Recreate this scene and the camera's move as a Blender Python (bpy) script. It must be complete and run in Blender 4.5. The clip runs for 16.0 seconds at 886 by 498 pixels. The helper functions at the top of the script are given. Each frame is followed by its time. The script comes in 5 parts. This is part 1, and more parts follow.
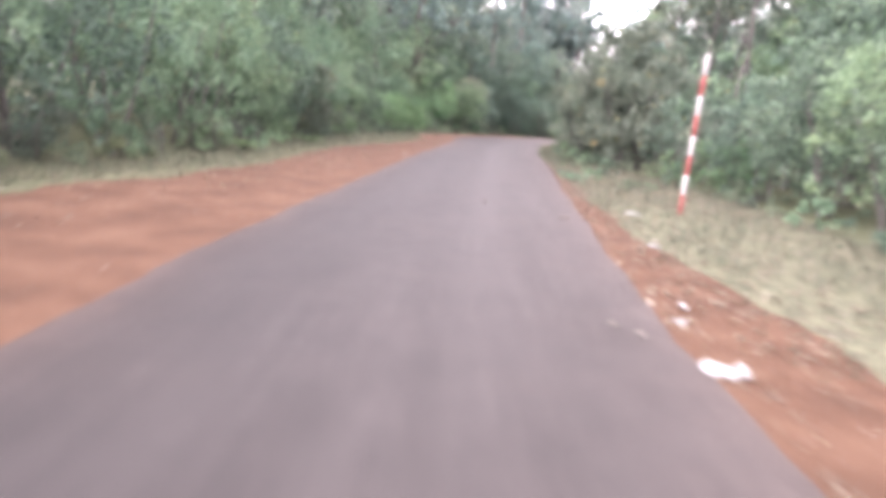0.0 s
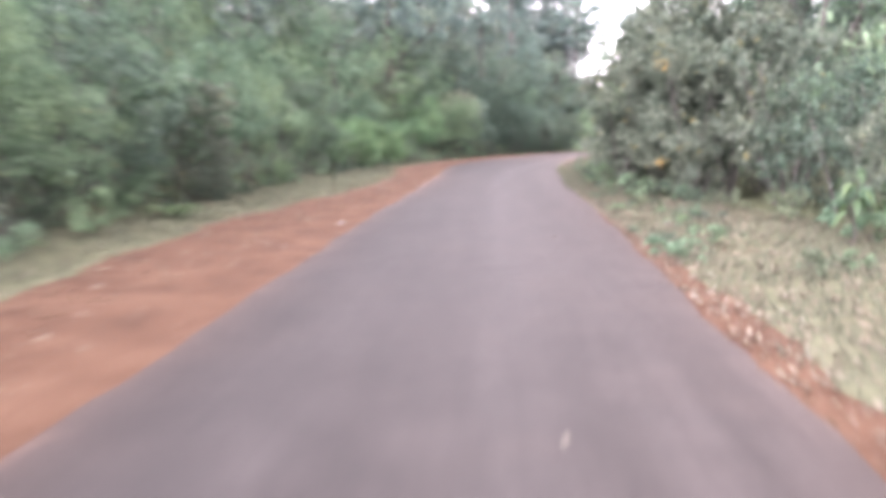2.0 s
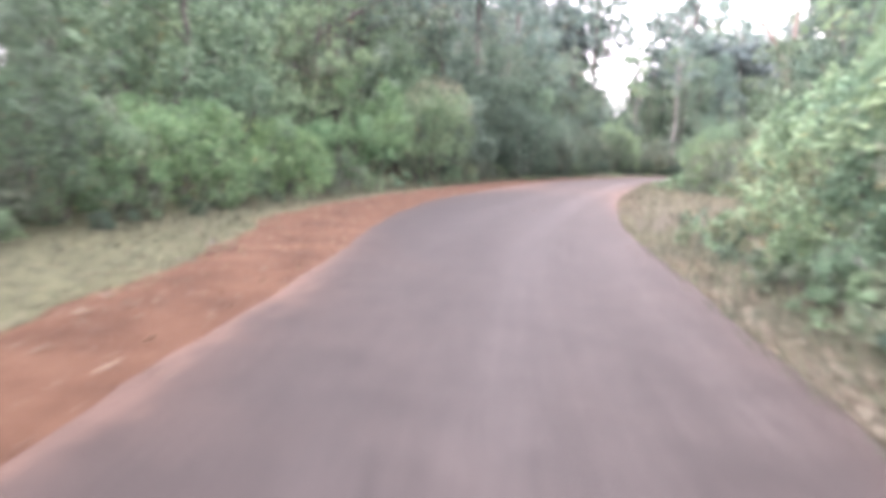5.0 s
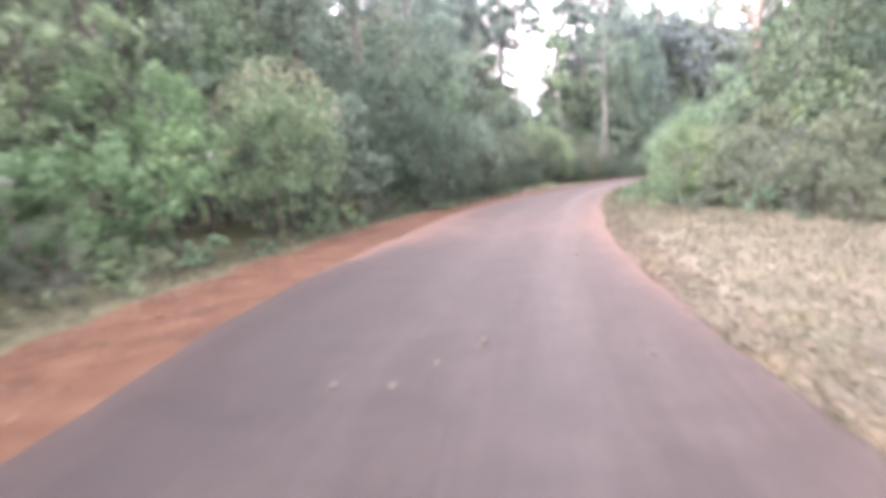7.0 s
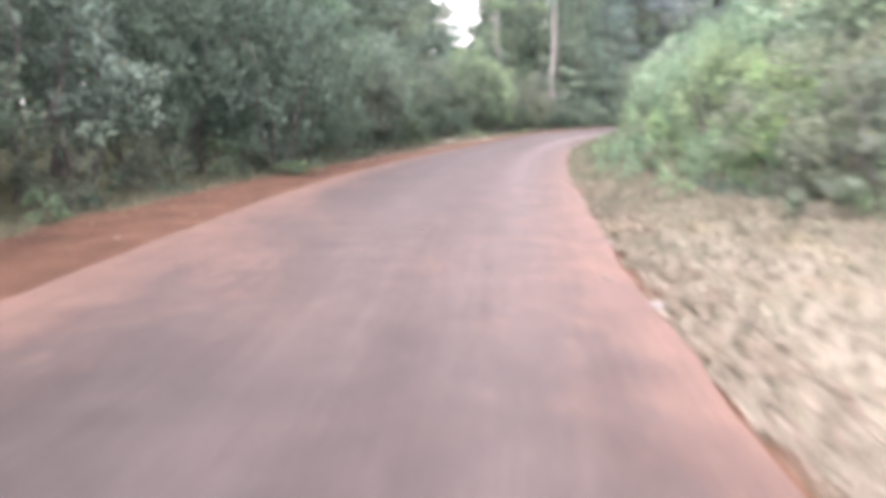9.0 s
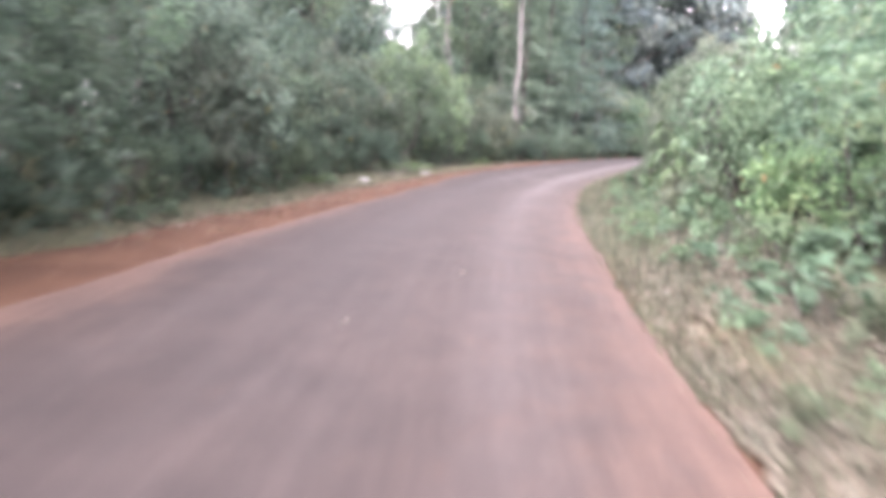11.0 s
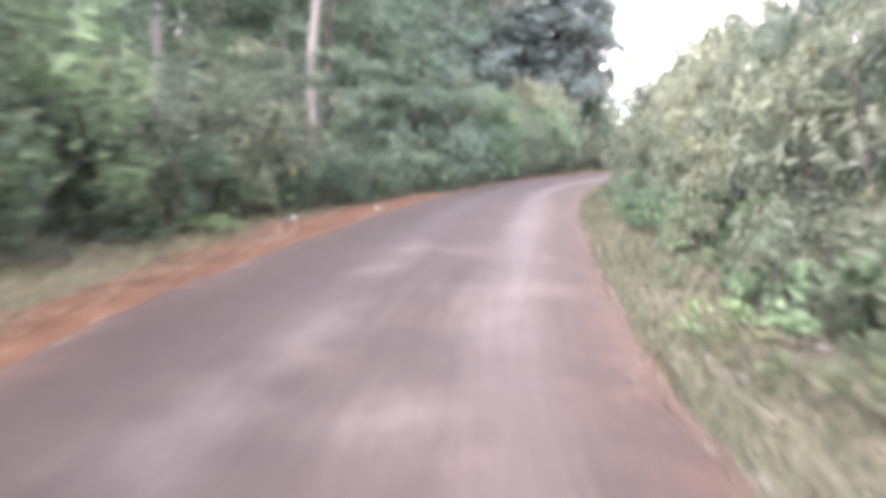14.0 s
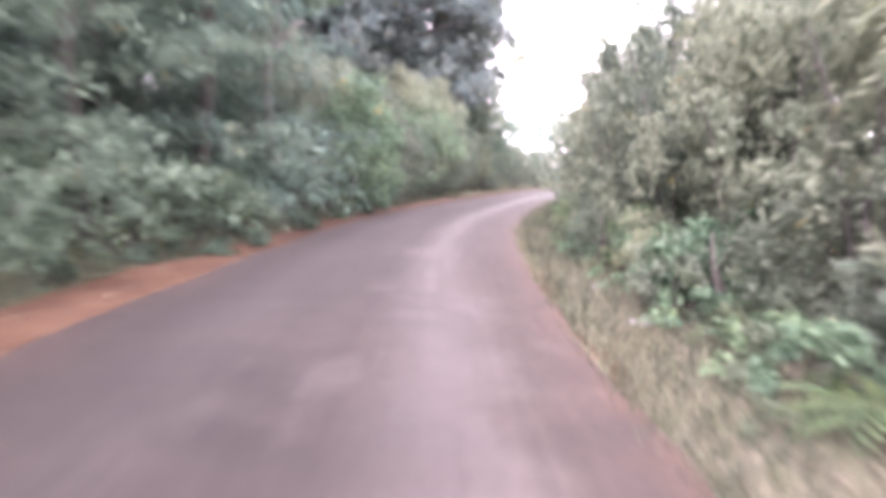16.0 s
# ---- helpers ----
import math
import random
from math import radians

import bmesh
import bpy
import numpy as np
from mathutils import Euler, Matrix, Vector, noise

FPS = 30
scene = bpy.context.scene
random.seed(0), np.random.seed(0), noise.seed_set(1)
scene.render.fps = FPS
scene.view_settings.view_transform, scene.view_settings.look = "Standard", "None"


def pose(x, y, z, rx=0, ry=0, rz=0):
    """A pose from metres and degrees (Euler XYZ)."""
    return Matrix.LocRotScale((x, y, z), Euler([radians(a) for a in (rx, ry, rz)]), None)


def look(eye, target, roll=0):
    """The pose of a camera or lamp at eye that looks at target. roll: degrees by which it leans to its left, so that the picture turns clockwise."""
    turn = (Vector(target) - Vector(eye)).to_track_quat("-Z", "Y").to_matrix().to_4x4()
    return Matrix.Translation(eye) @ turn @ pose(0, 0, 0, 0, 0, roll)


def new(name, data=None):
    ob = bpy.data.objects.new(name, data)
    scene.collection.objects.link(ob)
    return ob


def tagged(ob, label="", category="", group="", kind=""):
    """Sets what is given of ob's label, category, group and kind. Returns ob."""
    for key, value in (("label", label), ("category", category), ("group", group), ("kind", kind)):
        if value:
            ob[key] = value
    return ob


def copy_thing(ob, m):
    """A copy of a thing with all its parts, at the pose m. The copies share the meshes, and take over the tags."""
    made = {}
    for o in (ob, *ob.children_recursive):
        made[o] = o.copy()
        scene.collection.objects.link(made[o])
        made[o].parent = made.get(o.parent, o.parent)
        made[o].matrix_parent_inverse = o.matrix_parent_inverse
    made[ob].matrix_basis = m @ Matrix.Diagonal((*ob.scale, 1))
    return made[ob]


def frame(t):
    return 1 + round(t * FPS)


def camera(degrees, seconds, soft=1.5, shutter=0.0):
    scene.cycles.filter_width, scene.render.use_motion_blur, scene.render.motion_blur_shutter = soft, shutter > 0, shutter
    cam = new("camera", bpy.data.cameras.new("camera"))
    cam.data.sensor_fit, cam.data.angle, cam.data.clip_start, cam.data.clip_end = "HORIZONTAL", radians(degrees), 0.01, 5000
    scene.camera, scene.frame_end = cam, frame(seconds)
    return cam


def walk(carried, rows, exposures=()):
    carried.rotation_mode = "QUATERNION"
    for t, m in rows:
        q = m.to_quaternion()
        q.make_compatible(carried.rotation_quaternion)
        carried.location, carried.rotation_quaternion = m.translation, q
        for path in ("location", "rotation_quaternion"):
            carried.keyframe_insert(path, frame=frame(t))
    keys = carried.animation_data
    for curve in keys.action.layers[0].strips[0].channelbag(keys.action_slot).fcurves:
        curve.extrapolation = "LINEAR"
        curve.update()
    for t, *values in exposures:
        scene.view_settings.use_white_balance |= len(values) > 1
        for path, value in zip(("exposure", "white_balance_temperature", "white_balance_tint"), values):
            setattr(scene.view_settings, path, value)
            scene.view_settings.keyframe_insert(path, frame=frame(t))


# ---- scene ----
cam = camera(62.4, 16.0, soft=5.8, shutter=0.9)
PATH = [
    (0, (0.07, -0.11, 1.23), (-0.32, 9.71, -0.60), 6.5),
    (0.5, (-0.09, 2.15, 1.24), (-0.86, 11.98, -0.42), 2.1),
    (1, (-0.03, 4.35, 1.28), (-1.43, 14.11, -0.34), 0.5),
    (1.5, (-0.03, 6.66, 1.28), (-1.48, 16.45, -0.11), -0.5),
    (2, (0.01, 9.07, 1.33), (-0.50, 18.93, -0.23), 0.5),
    (2.5, (0.07, 11.55, 1.37), (0.15, 21.45, 0.03), 2.6),
    (3, (0.11, 14.08, 1.36), (-0.61, 23.96, 0.05), 1.8),
    (3.2, (0.13, 15.10, 1.29), (-0.64, 24.99, 0.06), 3.2),
    (5.3, (0.27, 26.03, 1.33), (0.03, 35.93, -0.07), 2.6),
    (5.5, (0.29, 27.12, 1.40), (0.75, 37.00, -0.02), 2.0),
    (6, (0.32, 29.91, 1.49), (0.79, 39.76, -0.18), 0.1),
    (6.5, (0.59, 32.57, 1.44), (1.30, 42.50, 0.50), 0.2),
    (7, (0.83, 35.09, 1.45), (1.53, 45.00, 0.30), -2.9),
    (7.5, (1.48, 37.57, 1.46), (2.75, 47.41, 0.24), 0.0),
    (8, (1.87, 40.08, 1.41), (3.60, 49.82, -0.04), 2.8),
    (8.5, (2.36, 42.51, 1.31), (5.11, 52.00, -0.24), 0.7),
    (9, (3.00, 44.86, 1.26), (4.64, 54.53, -0.69), 0.1),
    (9.2, (3.27, 45.79, 1.23), (4.83, 55.48, -0.70), 1.9),
    (11.3, (5.72, 55.46, 1.25), (8.32, 64.99, -0.33), 1.7),
    (11.5, (6.04, 56.37, 1.27), (8.92, 65.85, -0.14), -1.3),
    (12, (6.72, 58.67, 1.19), (9.85, 68.08, -0.12), 1.4),
    (12.5, (7.51, 61.03, 1.19), (10.43, 70.46, -0.46), 2.1),
    (13, (8.42, 63.46, 1.19), (11.76, 72.76, -0.34), -0.4),
    (13.5, (9.40, 65.83, 1.15), (13.33, 74.84, -0.63), 1.8),
    (14, (10.54, 68.10, 1.15), (15.22, 76.83, -0.24), 2.4),
    (14.5, (11.85, 70.27, 1.16), (16.99, 78.69, -0.42), -0.2),
    (15, (13.18, 72.37, 1.16), (18.84, 80.53, -0.03), 3.2),
    (15.5, (14.62, 74.40, 1.15), (20.27, 82.60, 0.31), 2.0),
    (16, (16.03, 76.35, 1.10), (22.18, 84.16, 0.00), 2.8),
]
walk(cam, [(t, look(eye, target, roll)) for t, eye, target, roll in PATH],
     exposures=[(0.0, 2.86, 6280, 30), (2.4, 2.95, 6180, 30), (3.2, 3.00, 6150, 31), (5.5, 3.08, 6280, 29), (7.0, 3.15, 6350, 33), (8.0, 3.03, 6340, 32), (9.0, 3.14, 6330, 30), (11.4, 3.10, 6220, 31), (12.0, 3.08, 6220, 30),
                (13.0, 3.22, 6220, 33), (13.5, 3.17, 6240, 31), (14.0, 3.07, 6240, 28), (14.5, 3.08, 6220, 31), (15.0, 3.13, 6220, 35), (15.5, 3.20, 6220, 37), (16.0, 3.09, 6260, 38)])

# ---- light: a bright, evenly overcast sky with a very soft sun ----
world = bpy.data.worlds.new("sky")
scene.world = world
world.use_nodes = True
wn, wl = world.node_tree.nodes, world.node_tree.links
wn.clear()
sky = wn.new("ShaderNodeTexSky")
sky.sky_type, sky.sun_disc = "NISHITA", False
sky.sun_elevation, sky.sun_rotation = radians(42), radians(232)
sky.air_density, sky.dust_density, sky.ozone_density = 0.6, 4.0, 0.6
back = wn.new("ShaderNodeBackground")
back.inputs["Strength"].default_value = 0.15
out = wn.new("ShaderNodeOutputWorld")
cloud = wn.new("ShaderNodeHueSaturation")
cloud.inputs["Saturation"].default_value, cloud.inputs["Value"].default_value = 0.07, 2.2
wl.new(sky.outputs[0], cloud.inputs["Color"])
cover = wn.new("ShaderNodeMix")  # an even layer of cloud over the clear sky
cover.data_type = "RGBA"
cover.inputs[0].default_value, cover.inputs[7].default_value = 0.7, (9.0, 8.75, 8.4, 1)
wl.new(cloud.outputs[0], cover.inputs[6])
wl.new(cover.outputs[2], back.inputs["Color"])
wl.new(back.outputs[0], out.inputs["Surface"])
sun = new("sun", bpy.data.lights.new("sun", "SUN"))
sun.data.energy, sun.data.angle, sun.data.color = 1.3, radians(60), (1.0, 0.95, 0.88)
sun.matrix_basis = look((-35.1, -27.5, 40.1), (0, 0, 0))


# ---- materials ----
def material(name):
    m = bpy.data.materials.new(name)
    m.use_nodes = True
    n, l = m.node_tree.nodes, m.node_tree.links
    n.clear()
    o = n.new("ShaderNodeOutputMaterial")
    b = n.new("ShaderNodeBsdfPrincipled")
    l.new(b.outputs[0], o.inputs["Surface"])
    return m, n, l, b, o


def noise_node(n, l, vec, scale, detail=4.0, rough=0.6):
    t = n.new("ShaderNodeTexNoise")
    t.inputs["Scale"].default_value, t.inputs["Detail"].default_value, t.inputs["Roughness"].default_value = scale, detail, rough
    l.new(vec, t.inputs["Vector"])
    return t.outputs["Fac"]


def ramp(n, l, fac, stops):
    r = n.new("ShaderNodeValToRGB")
    e = r.color_ramp.elements
    while len(e) < len(stops):
        e.new(0.5)
    for k, (p, c) in enumerate(stops):
        e[k].position, e[k].color = p, (*c, 1) if len(c) == 3 else c
    l.new(fac, r.inputs[0])
    return r.outputs[0]


def grey(v):
    return (v, v, v)


def mixed(n, l, fac, a, b, kind="MIX"):
    x = n.new("ShaderNodeMix")
    x.data_type, x.blend_type = "RGBA", kind
    for sock, v in ((x.inputs[0], fac), (x.inputs[6], a), (x.inputs[7], b)):
        if isinstance(v, (int, float)):
            sock.default_value = v
        elif isinstance(v, tuple):
            sock.default_value = (*v, 1)
        else:
            l.new(v, sock)
    return x.outputs[2]


def maths(n, l, op, a, b=0.0):
    x = n.new("ShaderNodeMath")
    x.operation = op
    for sock, v in ((x.inputs[0], a), (x.inputs[1], b)):
        if isinstance(v, (int, float)):
            sock.default_value = v
        else:
            l.new(v, sock)
    return x.outputs[0]


def relief(n, l, b, height, strength, distance):
    x = n.new("ShaderNodeBump")
    x.inputs["Strength"].default_value, x.inputs["Distance"].default_value = strength, distance
    l.new(height, x.inputs["Height"])
    l.new(x.outputs[0], b.inputs["Normal"])


def attribute(n, name):
    a = n.new("ShaderNodeAttribute")
    a.attribute_name = name
    return a


def spot(n):
    return n.new("ShaderNodeNewGeometry").outputs["Position"]


def soil_material(name, dark, mid, light, scale=1.0, bump=0.02):
    m, n, l, b, _ = material(name)
    p = spot(n)
    big, fine, grit = noise_node(n, l, p, 0.7 * scale), noise_node(n, l, p, 7 * scale), noise_node(n, l, p, 60 * scale, 3)
    c = ramp(n, l, big, [(0.3, dark), (0.5, mid), (0.72, light)])
    c = mixed(n, l, maths(n, l, "MULTIPLY", fine, 0.55), c, mid)
    c = mixed(n, l, 0.35, c, ramp(n, l, grit, [(0.35, grey(0.55)), (0.6, grey(1.0)), (0.75, grey(1.25))]), "MULTIPLY")
    l.new(c, b.inputs["Base Color"])
    b.inputs["Roughness"].default_value = 0.95
    b.inputs["Specular IOR Level"].default_value = 0.15
    relief(n, l, b, maths(n, l, "ADD", fine, maths(n, l, "MULTIPLY", grit, 0.4)), 0.7, bump)
    return m


def asphalt_material():
    m, n, l, b, _ = material("asphalt")
    uv = n.new("ShaderNodeUVMap")
    uv.uv_map = "plan"
    stretch = n.new("ShaderNodeMapping")
    stretch.inputs["Scale"].default_value = (1.6, 0.09, 1)
    l.new(uv.outputs[0], stretch.inputs["Vector"])
    tracks = noise_node(n, l, stretch.outputs[0], 1.5, 3)
    p = spot(n)
    big, fine, grit = noise_node(n, l, p, 0.45), noise_node(n, l, p, 5), noise_node(n, l, p, 130, 2)
    c = ramp(n, l, tracks, [(0.35, (0.0230, 0.0201, 0.0192)), (0.52, (0.0294, 0.0258, 0.0246)), (0.68, (0.0409, 0.0362, 0.0346))])
    c = mixed(n, l, maths(n, l, "MULTIPLY", big, 0.6), c, (0.0282, 0.0246, 0.0244))
    patchy = n.new("ShaderNodeMapping")
    patchy.inputs["Scale"].default_value = (1.3, 0.4, 1)
    l.new(uv.outputs[0], patchy.inputs["Vector"])
    worn = ramp(n, l, noise_node(n, l, patchy.outputs[0], 1.4, 6), [(0.57, grey(0.0)), (0.65, grey(1.0))])
    c = mixed(n, l, maths(n, l, "MULTIPLY", worn, maths(n, l, "MULTIPLY", attribute(n, "wear").outputs["Fac"], 0.7)), c, (0.0776, 0.0700, 0.0684))
    polish_sheen = maths(n, l, "MULTIPLY", attribute(n, "polish_sheen").outputs["Fac"], maths(n, l, "ADD", 0.35, maths(n, l, "MULTIPLY", noise_node(n, l, stretch.outputs[0], 4.0, 4), 1.0)))
    polish_sheen.node.use_clamp = True
    # Wheel tracks worn smooth; their sky sheen is also painted as a paler colour.
    c = mixed(n, l, maths(n, l, "MULTIPLY", polish_sheen, 0.7), c, (0.0725, 0.0660, 0.0649))
    # Asphalt grows darker towards its left edge.
    c = mixed(n, l, attribute(n, "left_dark").outputs["Fac"], c, (0.0112, 0.0099, 0.0102))
    bare = maths(n, l, "MULTIPLY", attribute(n, "scuff").outputs["Fac"], maths(n, l, "ADD", 0.2, maths(n, l, "MULTIPLY", noise_node(n, l, p, 6.0, 5, 0.65), 1.3)))
    bare.node.use_clamp = True
    c = mixed(n, l, maths(n, l, "MULTIPLY", bare, 0.62), c, (0.0931, 0.0850, 0.0818))
    dust = attribute(n, "dust").outputs["Fac"]
    lay = maths(n, l, "MULTIPLY", dust, maths(n, l, "ADD", 0.45, maths(n, l, "MULTIPLY", noise_node(n, l, p, 1.3, 6), 1.1)))
    lay.node.use_clamp = True
    torn = ramp(n, l, maths(n, l, "ADD", dust, maths(n, l, "MULTIPLY", maths(n, l, "SUBTRACT", noise_node(n, l, p, 2.4, 7, 0.65), 0.5), 1.3)), [(0.38, grey(0.0)), (0.62, grey(1.0))])
    lay = maths(n, l, "ADD", maths(n, l, "MULTIPLY", lay, 0.65), maths(n, l, "MULTIPLY", torn, 0.28))
    lay.node.use_clamp = True
    c = mixed(n, l, lay, c, (0.0740, 0.0465, 0.0350))
    c = mixed(n, l, 0.5, c, ramp(n, l, grit, [(0.3, grey(0.6)), (0.55, grey(1.0)), (0.75, grey(1.35))]), "MULTIPLY")
    c = mixed(n, l, 0.55, c, ramp(n, l, noise_node(n, l, p, 2.6, 7, 0.65), [(0.32, grey(0.72)), (0.5, grey(1.0)), (0.7, grey(1.28))]), "MULTIPLY")
    c = mixed(n, l, 0.6, c, ramp(n, l, noise_node(n, l, p, 22, 4, 0.7), [(0.3, grey(0.7)), (0.55, grey(1.0)), (0.75, grey(1.3))]), "MULTIPLY")
    lines = n.new("ShaderNodeMapping")
    lines.inputs["Scale"].default_value = (7.0, 0.3, 1)
    l.new(uv.outputs[0], lines.inputs["Vector"])
    c = mixed(n, l, 0.7, c, ramp(n, l, noise_node(n, l, lines.outputs[0], 1.6, 6, 0.7), [(0.3, grey(0.78)), (0.5, grey(1.0)), (0.7, grey(1.22))]), "MULTIPLY")
    c = mixed(n, l, 0.6, c, ramp(n, l, noise_node(n, l, p, 0.9, 5, 0.6), [(0.32, (0.80, 0.78, 0.78)), (0.5, grey(1.0)), (0.7, (1.18, 1.14, 1.10))]), "MULTIPLY")
    l.new(c, b.inputs["Base Color"])
    l.new(maths(n, l, "SUBTRACT", 0.78, maths(n, l, "MULTIPLY", polish_sheen, 0.25)), b.inputs["Roughness"])
    b.inputs["Specular IOR Level"].default_value = 0.2
    relief(n, l, b, maths(n, l, "ADD", grit, maths(n, l, "MULTIPLY", fine, 0.6)), 0.5, 0.006)
    return m


def ground_material():
    m, n, l, b, _ = material("forest_ground")
    p = spot(n)
    big, fine, grit = noise_node(n, l, p, 0.5), noise_node(n, l, p, 4.5, 6), noise_node(n, l, p, 40, 4)
    damp = ramp(n, l, fine, [(0.3, (0.0272, 0.0289, 0.0179)), (0.5, (0.0467, 0.0527, 0.0281)), (0.7, (0.0833, 0.0867, 0.0493))])
    straw = ramp(n, l, grit, [(0.3, (0.0970, 0.0840, 0.0650)), (0.5, (0.1270, 0.1130, 0.0890)), (0.7, (0.1580, 0.1430, 0.1170))])
    dry = maths(n, l, "MULTIPLY", attribute(n, "dry").outputs["Fac"], maths(n, l, "ADD", 0.3, big))
    dry.node.use_clamp = True
    l.new(mixed(n, l, dry, damp, straw), b.inputs["Base Color"])
    b.inputs["Roughness"].default_value = 0.95
    b.inputs["Specular IOR Level"].default_value = 0.1
    relief(n, l, b, maths(n, l, "ADD", fine, grit), 0.6, 0.018)
    return m


def leaf_material(name, dark, mid, light, dry=(0.20, 0.15, 0.07), dry_share=0.008, through_share=0.42, hazed=0.10):
    m, n, l, b, o = material(name)
    rnd = n.new("ShaderNodeNewGeometry").outputs["Random Per Island"]
    own = n.new("ShaderNodeObjectInfo").outputs["Random"]
    c = ramp(n, l, rnd, [(0.0, dark), (0.45, mid), (1.0 - dry_share - 0.01, light), (1.0 - dry_share + 0.005, dry)])
    patch = noise_node(n, l, spot(n), 0.8, 2)
    c = mixed(n, l, 0.8, c, ramp(n, l, patch, [(0.3, (0.68, 0.78, 0.75)), (0.55, grey(1.0)), (0.75, (1.22, 1.15, 1.0))]), "MULTIPLY")
    c = mixed(n, l, 0.8, c, ramp(n, l, own, [(0.0, (0.72, 0.80, 0.85)), (0.5, grey(1.0)), (1.0, (1.18, 1.10, 0.95))]), "MULTIPLY")
    # Haze is put into the leaf colour as a patchy grey-brown mix.
    haze_noise = ramp(n, l, noise_node(n, l, spot(n), 2.3, 4), [(0.35, grey(0.35)), (0.65, grey(1.0))])
    c = mixed(n, l, maths(n, l, "MULTIPLY", haze_noise, hazed), c, (0.130, 0.108, 0.098))
    l.new(c, b.inputs["Base Color"])
    b.inputs["Roughness"].default_value = 0.65
    b.inputs["Specular IOR Level"].default_value = 0.2
    t = n.new("ShaderNodeBsdfTranslucent")
    l.new(c, t.inputs["Color"])
    s = n.new("ShaderNodeMixShader")
    s.inputs[0].default_value = through_share
    l.new(b.outputs[0], s.inputs[1])
    l.new(t.outputs[0], s.inputs[2])
    l.new(s.outputs[0], o.inputs["Surface"])
    return m


def bark_material(name, dark, light):
    m, n, l, b, _ = material(name)
    tc = n.new("ShaderNodeTexCoord")
    mp = n.new("ShaderNodeMapping")
    mp.inputs["Scale"].default_value = (6, 6, 0.9)
    l.new(tc.outputs["Object"], mp.inputs["Vector"])
    a, f = noise_node(n, l, mp.outputs[0], 1.5, 5), noise_node(n, l, tc.outputs["Object"], 1.1, 3)
    c = ramp(n, l, a, [(0.3, dark), (0.65, light)])
    c = mixed(n, l, maths(n, l, "MULTIPLY", f, 0.6), c, dark)
    l.new(c, b.inputs["Base Color"])
    b.inputs["Roughness"].default_value = 0.9
    relief(n, l, b, a, 0.6, 0.03)
    return m


def plain_material(name, colour, rough=0.7, speck=0.25, scale=9.0):
    m, n, l, b, _ = material(name)
    tc = n.new("ShaderNodeTexCoord").outputs["Object"]
    a = noise_node(n, l, tc, scale, 5)
    c = mixed(n, l, speck, colour, ramp(n, l, a, [(0.35, grey(0.35)), (0.6, grey(1.0))]), "MULTIPLY")
    l.new(c, b.inputs["Base Color"])
    b.inputs["Roughness"].default_value = rough
    relief(n, l, b, a, 0.3, 0.004)
    return m


ASPHALT = asphalt_material()
GROUND = ground_material()
DIRT = soil_material("red_laterite", (0.0330, 0.0168, 0.0100), (0.0620, 0.0325, 0.0192), (0.0900, 0.0530, 0.0335), 2.2, 0.045)
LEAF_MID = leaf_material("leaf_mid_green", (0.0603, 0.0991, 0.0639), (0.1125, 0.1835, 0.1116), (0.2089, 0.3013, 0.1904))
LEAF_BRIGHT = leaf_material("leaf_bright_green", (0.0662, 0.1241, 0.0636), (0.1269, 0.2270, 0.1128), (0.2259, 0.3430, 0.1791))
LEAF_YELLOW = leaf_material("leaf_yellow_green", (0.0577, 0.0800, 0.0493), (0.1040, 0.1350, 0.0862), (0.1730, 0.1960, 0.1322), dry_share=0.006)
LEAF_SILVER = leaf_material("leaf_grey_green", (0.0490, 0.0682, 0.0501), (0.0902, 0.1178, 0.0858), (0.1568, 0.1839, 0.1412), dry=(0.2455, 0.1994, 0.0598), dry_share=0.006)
# Shade on the left-hand bushes is carried by this darker leaf tone.
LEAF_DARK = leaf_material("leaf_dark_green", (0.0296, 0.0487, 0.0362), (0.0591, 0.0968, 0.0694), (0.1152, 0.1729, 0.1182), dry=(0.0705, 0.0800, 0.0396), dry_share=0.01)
# Distance haze goes into this tone and the next: lighter, bluer leaves.
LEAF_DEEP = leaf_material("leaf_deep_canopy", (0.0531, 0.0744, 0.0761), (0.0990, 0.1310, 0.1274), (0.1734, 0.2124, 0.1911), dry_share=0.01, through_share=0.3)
LEAF_TEAL = leaf_material("leaf_teal_green", (0.0546, 0.0857, 0.0701), (0.1065, 0.1609, 0.1272), (0.1947, 0.2699, 0.2103), dry_share=0.008, through_share=0.45, hazed=0.16)
LEAF_FEATHER = leaf_material("leaf_feathery", (0.0509, 0.0880, 0.0678), (0.1007, 0.1590, 0.1251), (0.1749, 0.2491, 0.1961), dry_share=0.004, through_share=0.45, hazed=0.12)
# Haze over the distant trees is mixed into this tone as well.
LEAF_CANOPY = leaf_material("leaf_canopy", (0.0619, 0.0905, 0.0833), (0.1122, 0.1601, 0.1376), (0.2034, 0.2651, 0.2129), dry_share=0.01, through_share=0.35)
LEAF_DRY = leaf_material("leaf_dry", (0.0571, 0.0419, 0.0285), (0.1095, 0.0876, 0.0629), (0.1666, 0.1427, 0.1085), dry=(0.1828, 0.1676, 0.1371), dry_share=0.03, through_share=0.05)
# Glare and haze over the bushes near the bend, painted as paler leaves.
LEAF_HAZED = leaf_material("leaf_hazed_green", (0.1071, 0.1390, 0.0979), (0.1861, 0.2280, 0.1649), (0.2920, 0.3350, 0.2524), dry_share=0.004, hazed=0.22, through_share=0.55)
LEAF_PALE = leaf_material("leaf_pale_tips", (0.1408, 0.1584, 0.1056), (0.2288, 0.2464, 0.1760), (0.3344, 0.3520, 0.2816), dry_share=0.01)
